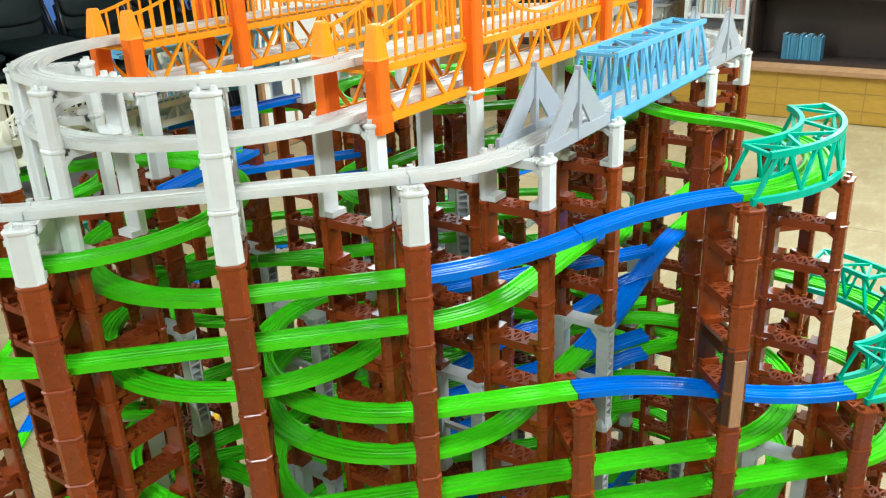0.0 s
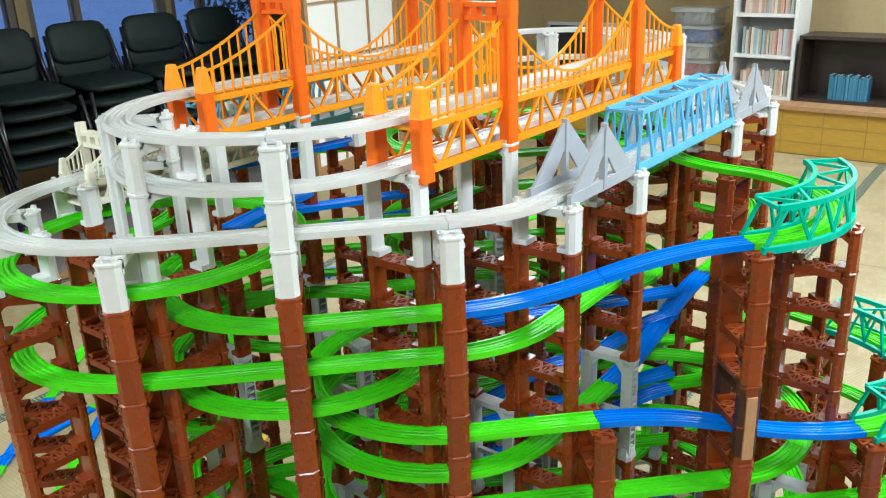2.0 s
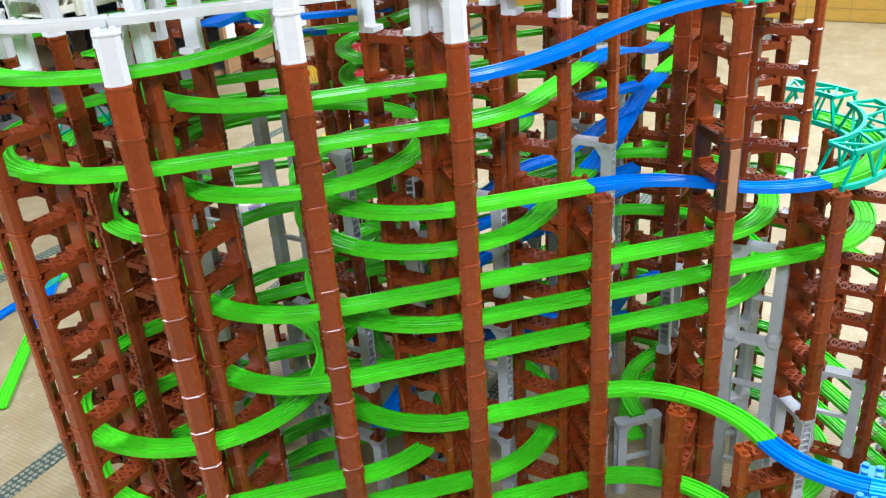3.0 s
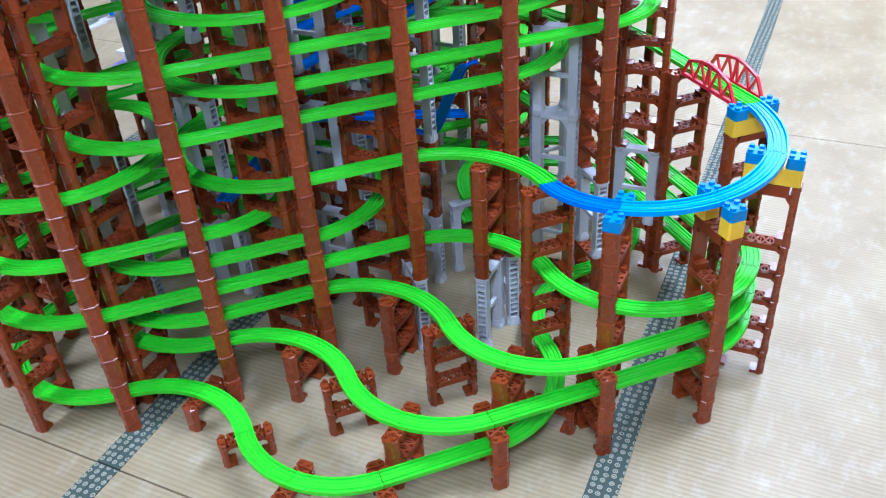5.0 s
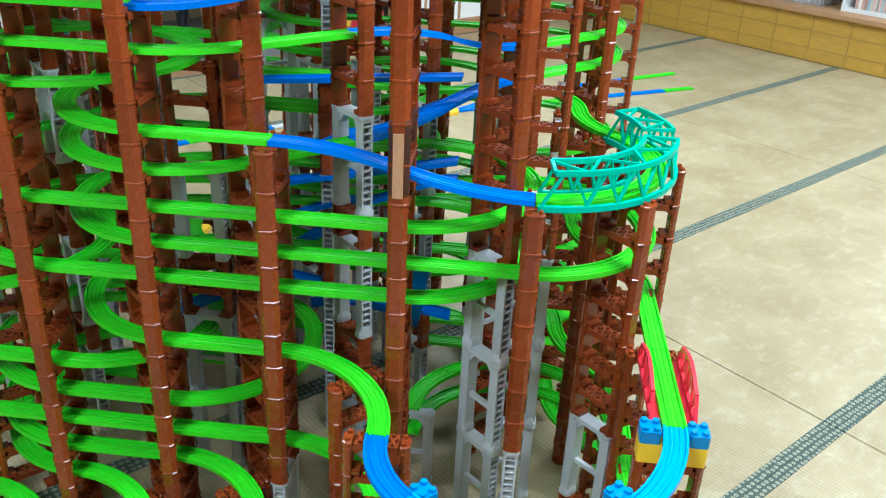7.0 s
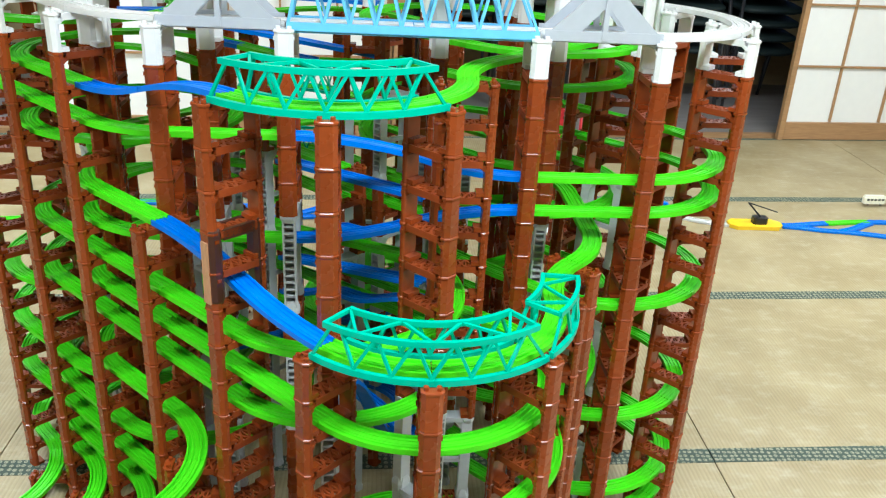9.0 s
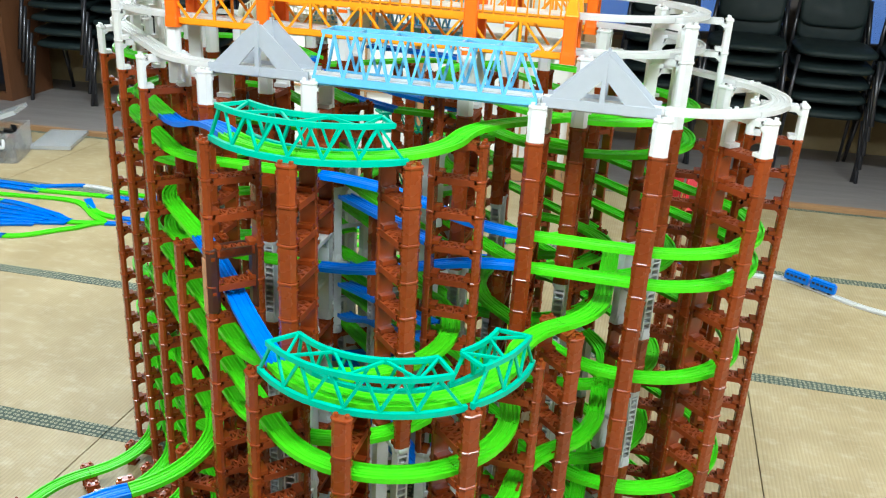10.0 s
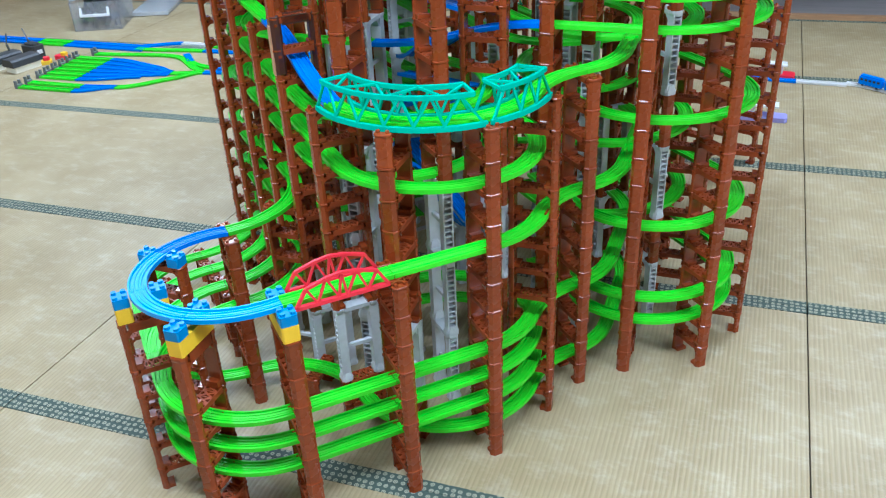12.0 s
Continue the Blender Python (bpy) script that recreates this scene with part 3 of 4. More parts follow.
GREENRUN = "bright green plastic toy train track on brown piers"
for flip in (False, True):
    def go(i, level, plan, label=GREENRUN):
        run(*B(i), 135, level, plan, label, flip=flip)

    if not flip:
        go(1, 17, "S L L L L L L L L")
        go(2, 16, "S L L L L S Sb+0.5 Sb+0.5 L L L R S S", "green and blue toy track climbing to the upper teal bridge")
        go(1, 15, "S L L L L S S L S Sb-0.4 Sb-0.6 S L L L S S L L L L", "green toy track with a blue slope feeding the east end")
        go(2, 14, "S L L L L L L L L S")
        go(3, 13, "S L L L L S Sb-0.5 Sb-0.5 L L L R L S L L", "green and blue toy track dropping to the lower teal bridge")
        go(3, 12, "S L L L L L S Sb+0.5 Sb+0.5 S L L L S S L L L L", "green toy track with a blue slope feeding the east end")
        go(2, 11, "S L L L L S S S L L L L S-0.5 S-0.5 L L L L S S S L L L L S-0.25 S-0.25 S-0.25 S-0.25 L L L L S S S L L L L S-0.25 S-0.25 S-0.25 S-0.25 L L L L L L L L")
        go(3, 7, "S L L L L S R R Lb+0.25 Lc+0.25 Lc+0.25 Lc+0.25 S S L R L S L", "toy track leaving the tower in a blue loop on block towers")
        go(1, 6, "S L L L L S L-0.25 L-0.25 L-0.25 L-0.25 L L L L S L L L L S-0.5 S-0.5 L L L L S S S R R L L L L S S L R L S L")
        go(2, 3, "S L L L L S R R L L S L L S S L L L L")
        go(2, 2, "S L L L L R R L L S S L L S S L L L L")
        go(1, 1, "S L L L L R R L L S L L R R L L L R L S L")
    else:
        go(2, 17, "S L L L L S L L L L")
        go(2, 16, "S L L L L S S S L L S R")
        go(2, 12, "S L L L L S S S S L L L R H L L", "green toy track through the far teal bridge")
        go(3, 11, "S L L L L S S L L L L")
        go(1, 10, "S L L L L S L L L L")
        go(3, 9, "S L L L L S S S L L L L")
        go(2, 8, "S L L L L S L L L L")
        go(1, 6, "S L L L L S S L L L L")
        go(2, 5, "S L L L L S S L L L L")
        go(1, 3, "S L L L L S S S L L L L")
        go(1, 2, "S L L L L S S L L L L")
# slopes that cross the inside and feed the east end
for z, rise in ((0.873, 0.27), (0.69, 1.24), (0.637, 0.67), (0.55, 1.0), (0.43, -0.6)):
    run(-0.30, 0.32, -45, 0, "Sb%+g Sb%+g" % (rise, rise), "blue slope inside the tower", piers=False, height=z)
run(-0.142, -0.088, 61, 8.2, "Sb-3.9 Lb-0.4 Lb-0.4", "steep blue slope inside the tower", piers=False)
run(-0.42, 0.83, -11, 0, "Sb Hb", "blue track crossing under the white rings", piers=False, height=1.157)
run(-0.68, 0.495, 13, 0, "Sb", "blue track crossing under the orange bridges", piers=False, height=1.157)
run(-0.51, 0.58, -2, 0, "Sb-0.48 Sb-0.48", "blue slope crossing under the orange bridges", piers=False, height=1.124)
run(-0.45, 0.49, -1, 0, "Sb-0.5 S", "blue and green track crossing under the orange bridges", piers=False, height=1.095)
run(0.02, 0.40, 190, 7.0, "Sb-0.6 Sb-0.6 Sb", "blue slope inside the tower", piers=False)

# spur leaving the far side down a slope
SPUR = (0.49, 0.99, 70)
run(*SPUR, 11, "S-1 S-1", "green toy track sloping away behind the tower")

# white ring round the top, and the two upper half rings between the orange bridges
TOPZ, MIDZ, HIGHZ = 18 * U - BASE, 19 * U - BASE, 20 * U - BASE
WHITERUN = "translucent white toy track ring on white posts"
run(*C(0), -45, 0, "Sw Sw Lw Sw Sw Sw Sw Lw Lw Lw Sw Sw Lw Sw Sw Sw Sw Lw Lw Lw", WHITERUN, height=TOPZ, piers=True)
ORX0, ORX1, ORY0, ORY1 = -0.635, 0.238, 0.167, 0.637
RING = (ORY1 - ORY0) / 2
for z in (MIDZ, HIGHZ):
    run(ORX0, ORY1, 180, 0, "Lw Lw Lw Lw", WHITERUN, radius=RING, height=z)
    run(ORX1, ORY0, 0, 0, "Lw Lw Lw Lw", WHITERUN, radius=RING, height=z)
    for y in (ORY0, ORY1):
        run(ORX0, y, 0, 0, "Sw Sw Sw Sw", "white toy track on the orange bridge deck", piers=False, height=z)
# the orange bridges' own end posts carry the upper ring's ends
NODES = [q for q in NODES if not (q[3] > HIGHZ - 0.01 and min(abs(q[0] - ORX0), abs(q[0] - ORX1)) < 0.01)]
for y in (ORY0, ORY1):
    for x in (ORX0 + 0.225, ORX0 + 0.665):
        NODES.append((x, y, 0, MIDZ))

# ---- piers ----
POST = 0.041


def loft(bm, cx, cy, rings, outer=0.0062, inner=0.0062):
    """An eight-sided post through rings of (height, width, depth), its outer corners cut more than its inner ones."""
    made = []
    for z, sx, sy in rings:
        hx, hy, q, r = sx / 2, sy / 2, outer, inner
        pts = [(hx, -hy + r), (hx, hy - q), (hx - q, hy), (-hx + q, hy), (-hx, hy - q), (-hx, -hy + r), (-hx + r, -hy), (hx - r, -hy)]
        made.append([bm.verts.new((cx + x, cy + y, z)) for x, y in pts])
    for lo, hi in zip(made, made[1:]):
        for i in range(8):
            bm.faces.new((lo[i], lo[(i + 1) % 8], hi[(i + 1) % 8], hi[i]))
    bm.faces.new(list(reversed(made[0])))
    bm.faces.new(made[-1])


def post_mesh(name, material, height):
    """One post of a block: flared foot, collar, clips and two pegs on top."""
    bm = bmesh.new()
    y = POST
    loft(bm, 0, y + 0.0064, [(0.0, 0.0322, 0.0141), (0.0014, 0.0334, 0.0153), (0.0040, 0.0326, 0.0145), (height - 0.0066, 0.0326, 0.0145), (height - 0.0044, 0.0352, 0.0171), (height - 0.0016, 0.0352, 0.0171), (height, 0.0326, 0.0146)], 0.0070, 0.002)
    box(bm, 0, y - 0.0075, 0.0040, 0.028, 0.014, 0.008)
    for q in (-1, 1):
        box(bm, q * 0.0172, y + 0.003, height - 0.016, 0.002, 0.007, 0.006)
        octo(bm, q * 0.0095, y + 0.005, height - 0.001, height + 0.0055, 0.0075, 0.0075, 0.002)
    prism(bm, [(0, height - 0.022), (0, height - 0.010), (-0.016, height - 0.010)], (0, 1, 0), (0, 0, 1), (1, 0, 0), 0.027, (0, y - 0.0005, 0))
    return done(bm, name, material)


def rung_mesh(name, material, height):
    """The latticed rung between the two posts of a block, one moulded plate with crossed bars."""
    bm = bmesh.new()
    w, hx, bays = POST - 0.006, 0.0170, 4
    spots = {}

    def spot(x, y, z):
        key = (round(x, 5), round(y, 5), round(z, 5))
        if key not in spots:
            spots[key] = bm.verts.new((x, y, z))
        return spots[key]

    def quad(p, q, r, s):
        bm.faces.new((spot(*p), spot(*q), spot(*r), spot(*s)))

    z1, z0, zs = height - 0.001, height - 0.006, height - 0.013
    for k in range(bays):
        y0, y1 = -w + 2 * w * k / bays, -w + 2 * w * (k + 1) / bays
        corners = [(-hx, y0), (hx, y0), (hx, y1), (-hx, y1)]
        mid = (0.0, (y0 + y1) / 2)
        for i in range(4):
            tri = [corners[i], corners[(i + 1) % 4], mid]
            gx, gy = sum(p[0] for p in tri) / 3, sum(p[1] for p in tri) / 3
            hole = [(gx + (p[0] - gx) * 0.58, gy + (p[1] - gy) * 0.58) for p in tri]
            for j in range(3):
                p, q, r, s = tri[j], tri[(j + 1) % 3], hole[(j + 1) % 3], hole[j]
                quad((*p, z1), (*q, z1), (*r, z1), (*s, z1))
                quad((*s, z0), (*r, z0), (*q, z0), (*p, z0))
                quad((*s, z1), (*r, z1), (*r, z0), (*s, z0))
        for x in (-hx, hx):
            quad((x, y0, z1), (x, y1, z1), (x, y1, z0), (x, y0, z0))
            quad((x, y0, z0), (x, y1, z0), (x, y1, zs), (x, y0, zs))
            e = x * 0.74
            quad((e, y0, z0), (e, y1, z0), (e, y1, zs), (e, y0, zs))
            quad((x, y0, zs), (x, y1, zs), (e, y1, zs), (e, y0, zs))
    return done(bm, name, material)


def tall_leg_mesh(name, material, height):
    """One tall grey leg with ladder-like ribs, a flared foot and a bracket on top."""
    bm = bmesh.new()
    y = POST
    for q in (-1, 1):
        box(bm, q * 0.0105, y, height / 2, 0.0035, 0.021, height)
    box(bm, 0, y - 0.009, height / 2, 0.018, 0.003, height)
    n = int(height / 0.014)
    for i in range(n):
        box(bm, 0, y + 0.002, 0.008 + i * height / n, 0.0178, 0.016, 0.003)
    loft(bm, 0, y, [(0.0, 0.034, 0.028), (0.008, 0.034, 0.028), (0.022, 0.025, 0.022)])
    loft(bm, 0, y, [(height - 0.014, 0.025, 0.022), (height - 0.005, 0.032, 0.027), (height, 0.032, 0.027)])
    prism(bm, [(0, height * 0.84), (0, height - 0.004), (-0.022, height - 0.004)], (0, 1, 0), (0, 0, 1), (1, 0, 0), 0.018, (0, y - 0.010, 0))
    return done(bm, name, material)


def tie_mesh(name, material, height):
    """The ties between two tall legs."""
    bm = bmesh.new()
    box(bm, 0, 0, height - 0.005, 0.028, 2 * POST - 0.020, 0.010)
    return done(bm, name, material)


def legged(name, meshes, parent, label, m):
    """A block or tall leg pair: the rung or ties, and two posts under it."""
    o = put(name, meshes[0], parent, label, m)
    put("post", meshes[1], o)
    put("post", meshes[1], o, "", pose(0, 0, 0, 0, 0, 180))
    for extra in meshes[2:]:
        put("tie_bar", extra, o)
    return o


def studded(name, material, height, reach=0.0):
    """One chunky building block with studs, long enough to bridge both posts when it has a reach."""
    bm = bmesh.new()
    octo(bm, 0, 0, 0, height, 0.034, 0.032 + 2 * reach, 0.003)
    for a in (-1, 1):
        for b in (-1, 1):
            for c in ((-reach, reach) if reach else (0.0,)):
                octo(bm, a * 0.010, b * 0.009 + c, height - 0.001, height + 0.006, 0.010, 0.010, 0.0025)
    return done(bm, name, material)


def block_pair(name, material, height):
    return rung_mesh(name, material, height), post_mesh("post", material, height)


def tall_pair(height):
    bm = bmesh.new()
    box(bm, 0, 0, height * 0.45, 0.009, 2 * POST - 0.018, 0.009)
    return tie_mesh("tall_leg", GREY, height), tall_leg_mesh("post", GREY, height), done(bm, "tie_bar", GREY)


BLOCK = rung_mesh("block", RUNGBROWN, U), post_mesh("post", BROWN, U)
FOOTBLOCK = rung_mesh("block", RUNGBROWN, U - BASE), post_mesh("post", BROWN, U - BASE)
WBLOCK = {}
TALL, FOOTTALL = tall_pair(3 * U), tall_pair(3 * U - BASE)
BLUECAP, YELLOWCAP, WIDECAP = studded("blue_block", BLOCKBLUE, 0.022), studded("yellow_block", YELLOW, 0.036), studded("yellow_block", YELLOW, 0.036, 0.037)


def white_block(height):
    key = round(height, 3)
    if key not in WBLOCK:
        WBLOCK[key] = block_pair("white_block", WHITE, height)
    return WBLOCK[key]


piers = []
for x, y, h, z in NODES:
    for p in piers:
        dh = (h - p[2]) % 180
        if math.hypot(x - p[0], y - p[1]) < 0.03 and min(dh, 180 - dh) < 15:
            p[3].append(z)
            break
    else:
        piers.append([x, y, h, [z]])

TOP = 17 * U - BASE
CAPS = {2: (0.022, 0.0), 3: (0.022, 0.036), 4: (0.022, 0.036), 5: (0.022, 0.036)}
cx, cy, ch = C(3)[0], C(3)[1], -45
LOOP = []
for kind, bow in zip("RRLLLL", (R, R, R, WIDER, WIDER, WIDER)):
    cx, cy, ch = step(cx, cy, ch, kind, 1, bow)
    LOOP.append((cx, cy))


OUTLINE = [C(0), C(5), (0.002, -0.454), (0.16, -0.389), (0.225, -0.232), (0.29, -0.075), (0.42, 0.018), (0.577, 0.083), (0.6425, 0.24)]
OUTLINE = OUTLINE + [turned(px, py, 0)[:2] for px, py in OUTLINE]


def inside(x, y):
    """Whether a pier stands within the tower, away from its outer faces."""
    odd, near = False, 9.0
    for (x0, y0), (x1, y1) in zip(OUTLINE, OUTLINE[1:] + OUTLINE[:1]):
        if (y0 > y) != (y1 > y) and x < x0 + (y - y0) * (x1 - x0) / (y1 - y0):
            odd = not odd
        f = max(0, min(1, ((x - x0) * (x1 - x0) + (y - y0) * (y1 - y0)) / ((x1 - x0) ** 2 + (y1 - y0) ** 2)))
        near = min(near, math.hypot(x - x0 - f * (x1 - x0), y - y0 - f * (y1 - y0)))
    return near if odd else -near


# piers that carry the teal arcs and the bridge row on top are brown all the way up
TEALFEET = [C(4), (-0.156, -0.296), (0.002, -0.231), (0.067, -0.074), C(5), (0.002, -0.454), (0.16, -0.389), (0.225, -0.232)] + [(-0.47 + S * k, 0.018) for k in range(5)]
TEALFEET = TEALFEET + [turned(px, py, 0)[:2] for px, py in TEALFEET]
# piers with tall grey legs between brown blocks, from the floor up
MIXED = [(*C(3), "g"), (*C(4), "g"), (*LOOP[0], "g"), (*C(5), "bbg"), (0.002, -0.454, "bbg"), (-0.156, -0.296, "bggg"), (0.002, -0.231, "ggg"), (0.067, -0.074, "bbbbg"), (-0.2475, 0.018, "gbbbgbg"), (0.1975, 0.018, "b")]
# joints that the bridges span with no pier of their own
SPANNED = [(-0.025, 0.018), (-0.34, 0.778)]
placed = []
rng = random.Random(5)
for x, y, h, zs in sorted(piers, key=lambda p: -max(p[3])):
    top = max(zs)
    crowd = [q for q in placed if math.hypot(q[0] - x, q[1] - y) < (0.095 if inside(x, y) > 0.05 else 0.062)]
    if crowd or min(math.hypot(x - px, y - py) for px, py in SPANNED) < 0.03:
        continue
    allbrown = min(math.hypot(x - px, y - py) for px, py in TEALFEET) < 0.04
    if inside(x, y) > 0.05 and not allbrown and max(zs) < TOP + 0.01 and rng.random() < 0.25:
        continue
    if inside(x, y) > 0.03 and x < -0.62 and max(zs) < TOP + 0.01 and rng.random() < 0.4:
        continue
    placed.append((x, y))
    white = [z for z in zs if z > TOP + 0.01]
    brown = min(top, TOP)
    onloop = [i for i, q in enumerate(LOOP) if math.hypot(q[0] - x, q[1] - y) < 0.03]
    cap = CAPS.get(onloop[0], (0, 0)) if onloop else (0, 0)
    capped = cap[0] + cap[1]
    want = brown + (0.005 - capped if capped else 0)
    levels = int(math.floor((want + BASE) / U + 0.02))
    spare = want - (levels * U - BASE) if capped else 0.0
    if levels < 1 and not white:
        continue
    label = "brown stacked toy pier carrying tracks" + (" with white blocks on top" if white else "")
    if capped:
        label = "brown stacked toy pier topped with blue and yellow blocks" if cap[1] else "brown stacked toy pier topped with blue blocks"
    t = thing("bridge_pier", pose(x, y, 0, 0, 0, h), label, "toy pier", "track piers")
    i = 0
    inner = inside(x, y) > 0.12
    pattern = next((p[2] for p in MIXED if math.hypot(x - p[0], y - p[1]) < 0.04), "")
    rest = 0
    while i < levels:
        z = i * U - (BASE if i else 0)
        if i + 3 <= levels and (pattern[:1] == "g" or (inner and not pattern and rest <= 0 and not allbrown and i < 13 and rng.random() < (0.9 if i < 7 else 0.7))):
            legged("tall_leg", TALL if i else FOOTTALL, t, "grey ribbed tall legs", pose(0, 0, z))
            i += 3
            rest = rng.choice((0, 1, 1, 2))
            pattern = pattern[1:]
        else:
            pattern = pattern[1:]
            rest -= 1
            o = legged("block", BLOCK if i else FOOTBLOCK, t, "", pose(0, 0, z))
            if capped and i == levels - 1:
                o.scale.z = (U + spare) / U
            i += 1
    top_z = levels * U - BASE + spare
    if capped:
        wide = onloop[0] >= 4
        if wide:
            put("yellow_block", WIDECAP, t, "long yellow studded block", pose(0, 0, top_z))
        for s in (-1, 1):
            zz = top_z
            if cap[1] and not wide:
                put("yellow_block", YELLOWCAP, t, "yellow studded block", pose(0, s * 0.037, zz))
            zz += cap[1]
            put("blue_block", BLUECAP, t, "blue studded block", pose(0, s * 0.037, zz))
    last = top_z
    for z in sorted(white):
        hgt = z - last
        if hgt > 0.03:
            k = max(1, round(hgt / 0.095))
            for j in range(k):
                legged("white_block", white_block(hgt / k), t, "white block", pose(0, 0, last + j * hgt / k))
            last = z
print("piers", len(placed), "nodes", len(NODES))
# ---- bridges on the tower ----


def curved_truss(x, y, h, z, pieces, label, flip=False):
    """A bent truss bridge along left-hand curve pieces: chords, web and top bracing."""
    if flip:
        x, y, h = turned(x, y, h)
    t = thing("curved_truss_bridge", None, label, "toy bridge", "curved bridges")
    n = 3 * pieces

    def at(f, side, up):
        k = min(int(f), pieces - 1)
        px, py, ph = x, y, h
        for _ in range(k):
            px, py, ph = step(px, py, ph, "L", 1)
        px, py, ph = step(px, py, ph, "L", f - k)
        return Vector((px + math.sin(radians(ph)) * side, py - math.cos(radians(ph)) * side, z + up))

    lo, hi, tall = 0.034, 0.029, 0.064
    f0, f1 = 0.02, pieces - 0.02
    g0, g1 = 0.14, pieces - 0.14
    for side in (-1, 1):
        bm = bmesh.new()
        steps = 8 * pieces
        tube(bm, [at(f0 + (f1 - f0) * i / steps, side * lo, 0.004) for i in range(steps + 1)], 0.008, 0.010)
        part("bottom_chord", bm, TEAL, t)
        bm = bmesh.new()
        tube(bm, [at(g0 + (g1 - g0) * i / steps, side * hi, tall) for i in range(steps + 1)], 0.007, 0.009)
        part("top_chord", bm, TEAL, t)
        bm = bmesh.new()
        for i in range(n):
            a, b = g0 + (g1 - g0) * i / n, g0 + (g1 - g0) * (i + 0.5) / n
            c = g0 + (g1 - g0) * (i + 1) / n
            bar(bm, at(max(f0, a - 0.1) if i == 0 else a - 0.02, side * lo, 0.006), at(b - (0.08 if i == 0 else 0.0), side * hi, tall - 0.002), 0.005)
            bar(bm, at(b + 0.02, side * hi, tall - 0.002), at(c + (0.08 if i == n - 1 else 0), side * lo, 0.006), 0.0045)
        each_bar("web_strut", bm, TEAL, t)
    bm = bmesh.new()
    m = 3 * pieces
    for i in range(m):
        a, b = g0 + (g1 - g0) * i / m, g0 + (g1 - g0) * (i + 1) / m
        s = 1 if i % 2 else -1
        bar(bm, at(a, s * hi, tall), at(b, -s * hi, tall), 0.0045)
    bar(bm, at(g0, -hi, tall), at(g0, hi, tall), 0.006)
    bar(bm, at(g1, -hi, tall), at(g1, hi, tall), 0.006)
    each_bar("top_brace", bm, TEAL, t)


curved_truss(*C(4), -45, 17 * U - BASE, 2, "teal plastic curved truss bridge high on the tower")
curved_truss(*C(5), -45, 12 * U - BASE, 2, "teal plastic curved truss bridge over a green track")
ex, ey, eh = step(*step(*C(5), -45, "L", 1), "L", 1)
curved_truss(ex, ey, eh, 12 * U - BASE, 1, "short teal curved truss bridge joining the longer one")
curved_truss(*C(5), -45, 12 * U - BASE, 2, "teal plastic curved truss bridge on the far side", flip=True)
curved_truss(*C(5), -45, 9 * U - BASE, 2, "teal plastic curved truss bridge on the far side", flip=True)


def straight_truss(m, length, material, label):
    """A tall box truss bridge of crossed diagonals."""
    t = thing("truss_bridge", m, label, "toy bridge", "truss bridges")
    w, hgt, n = 0.036, 0.094, 9
    for s in (-1, 1):
        bm = bmesh.new()
        bar(bm, (0.004, s * w, 0.004), (length - 0.004, s * w, 0.004), 0.007, 0.014)
        part("bottom_chord", bm, material, t)
        bm = bmesh.new()
        bar(bm, (0.022, s * w * 0.86, hgt), (length - 0.022, s * w * 0.86, hgt), 0.007, 0.008)
        part("top_chord", bm, material, t)
        bm = bmesh.new()
        for i in range(n):
            a, b = 0.022 + (length - 0.044) * i / n, 0.022 + (length - 0.044) * (i + 1) / n
            mid = (a + b) / 2
            bar(bm, (a - (0.016 if i == 0 else 0.0), s * w, 0.008), (mid if i else a + 0.004, s * w * 0.86, hgt), 0.0048)
            bar(bm, (mid, s * w * 0.86, hgt), (b + (0.016 if i == n - 1 else 0.0), s * w, 0.008), 0.0048)
        each_bar("web_strut", bm, material, t)
    bm = bmesh.new()
    for i in range(6):
        a, b = 0.022 + (length - 0.044) * i / 6, 0.022 + (length - 0.044) * (i + 1) / 6
        s = 1 if i % 2 else -1
        bar(bm, (a, -s * w * 0.86, hgt), (b, s * w * 0.86, hgt), 0.004)
        bar(bm, (a, -w * 0.86, hgt - 0.0004), (a, w * 0.86, hgt - 0.0004), 0.005)
    bar(bm, (length - 0.022, -w * 0.86, hgt), (length - 0.022, w * 0.86, hgt), 0.005)
    each_bar("top_brace", bm, material, t)
    bm = bmesh.new()
    box(bm, length / 2, 0, -0.004, length - 0.01, 2 * w, 0.006)
    part("deck", bm, material, t)


def mast_bridge(m, length, material, label):
    """A cable-stay shape: a triangular plate with a mast on each side of the track."""
    t = thing("mast_bridge", m, label, "toy bridge", "mast bridges")
    c = length / 2
    for s in (-1, 1):
        y = s * 0.034
        bm = bmesh.new()
        box(bm, c, y, 0.006, length - 0.012, 0.007, 0.018)
        part("edge_beam", bm, material, t)
        for q in (-1, 1):
            bm = bmesh.new()
            prism(bm, [(c + q * 0.003, 0.096), (c + q * 0.009, 0.096), (c + q * 0.095, 0.015), (c + q * 0.040, 0.015), (c + q * 0.007, 0.052), (c + q * 0.003, 0.052)], (1, 0, 0), (0, 0, 1), (0, 1, 0), 0.004, (0, y, 0))
            part("stay_plate", bm, material, t)
        bm = bmesh.new()
        prism(bm, [(c - 0.005, 0.0), (c + 0.005, 0.0), (c + 0.003, 0.102), (c - 0.003, 0.102)], (1, 0, 0), (0, 0, 1), (0, 1, 0), 0.010, (0, y, 0))
        part("mast", bm, material, t)
    bm = bmesh.new()
    box(bm, c, 0, -0.003, length - 0.01, 0.068, 0.005)
    part("deck", bm, material, t)


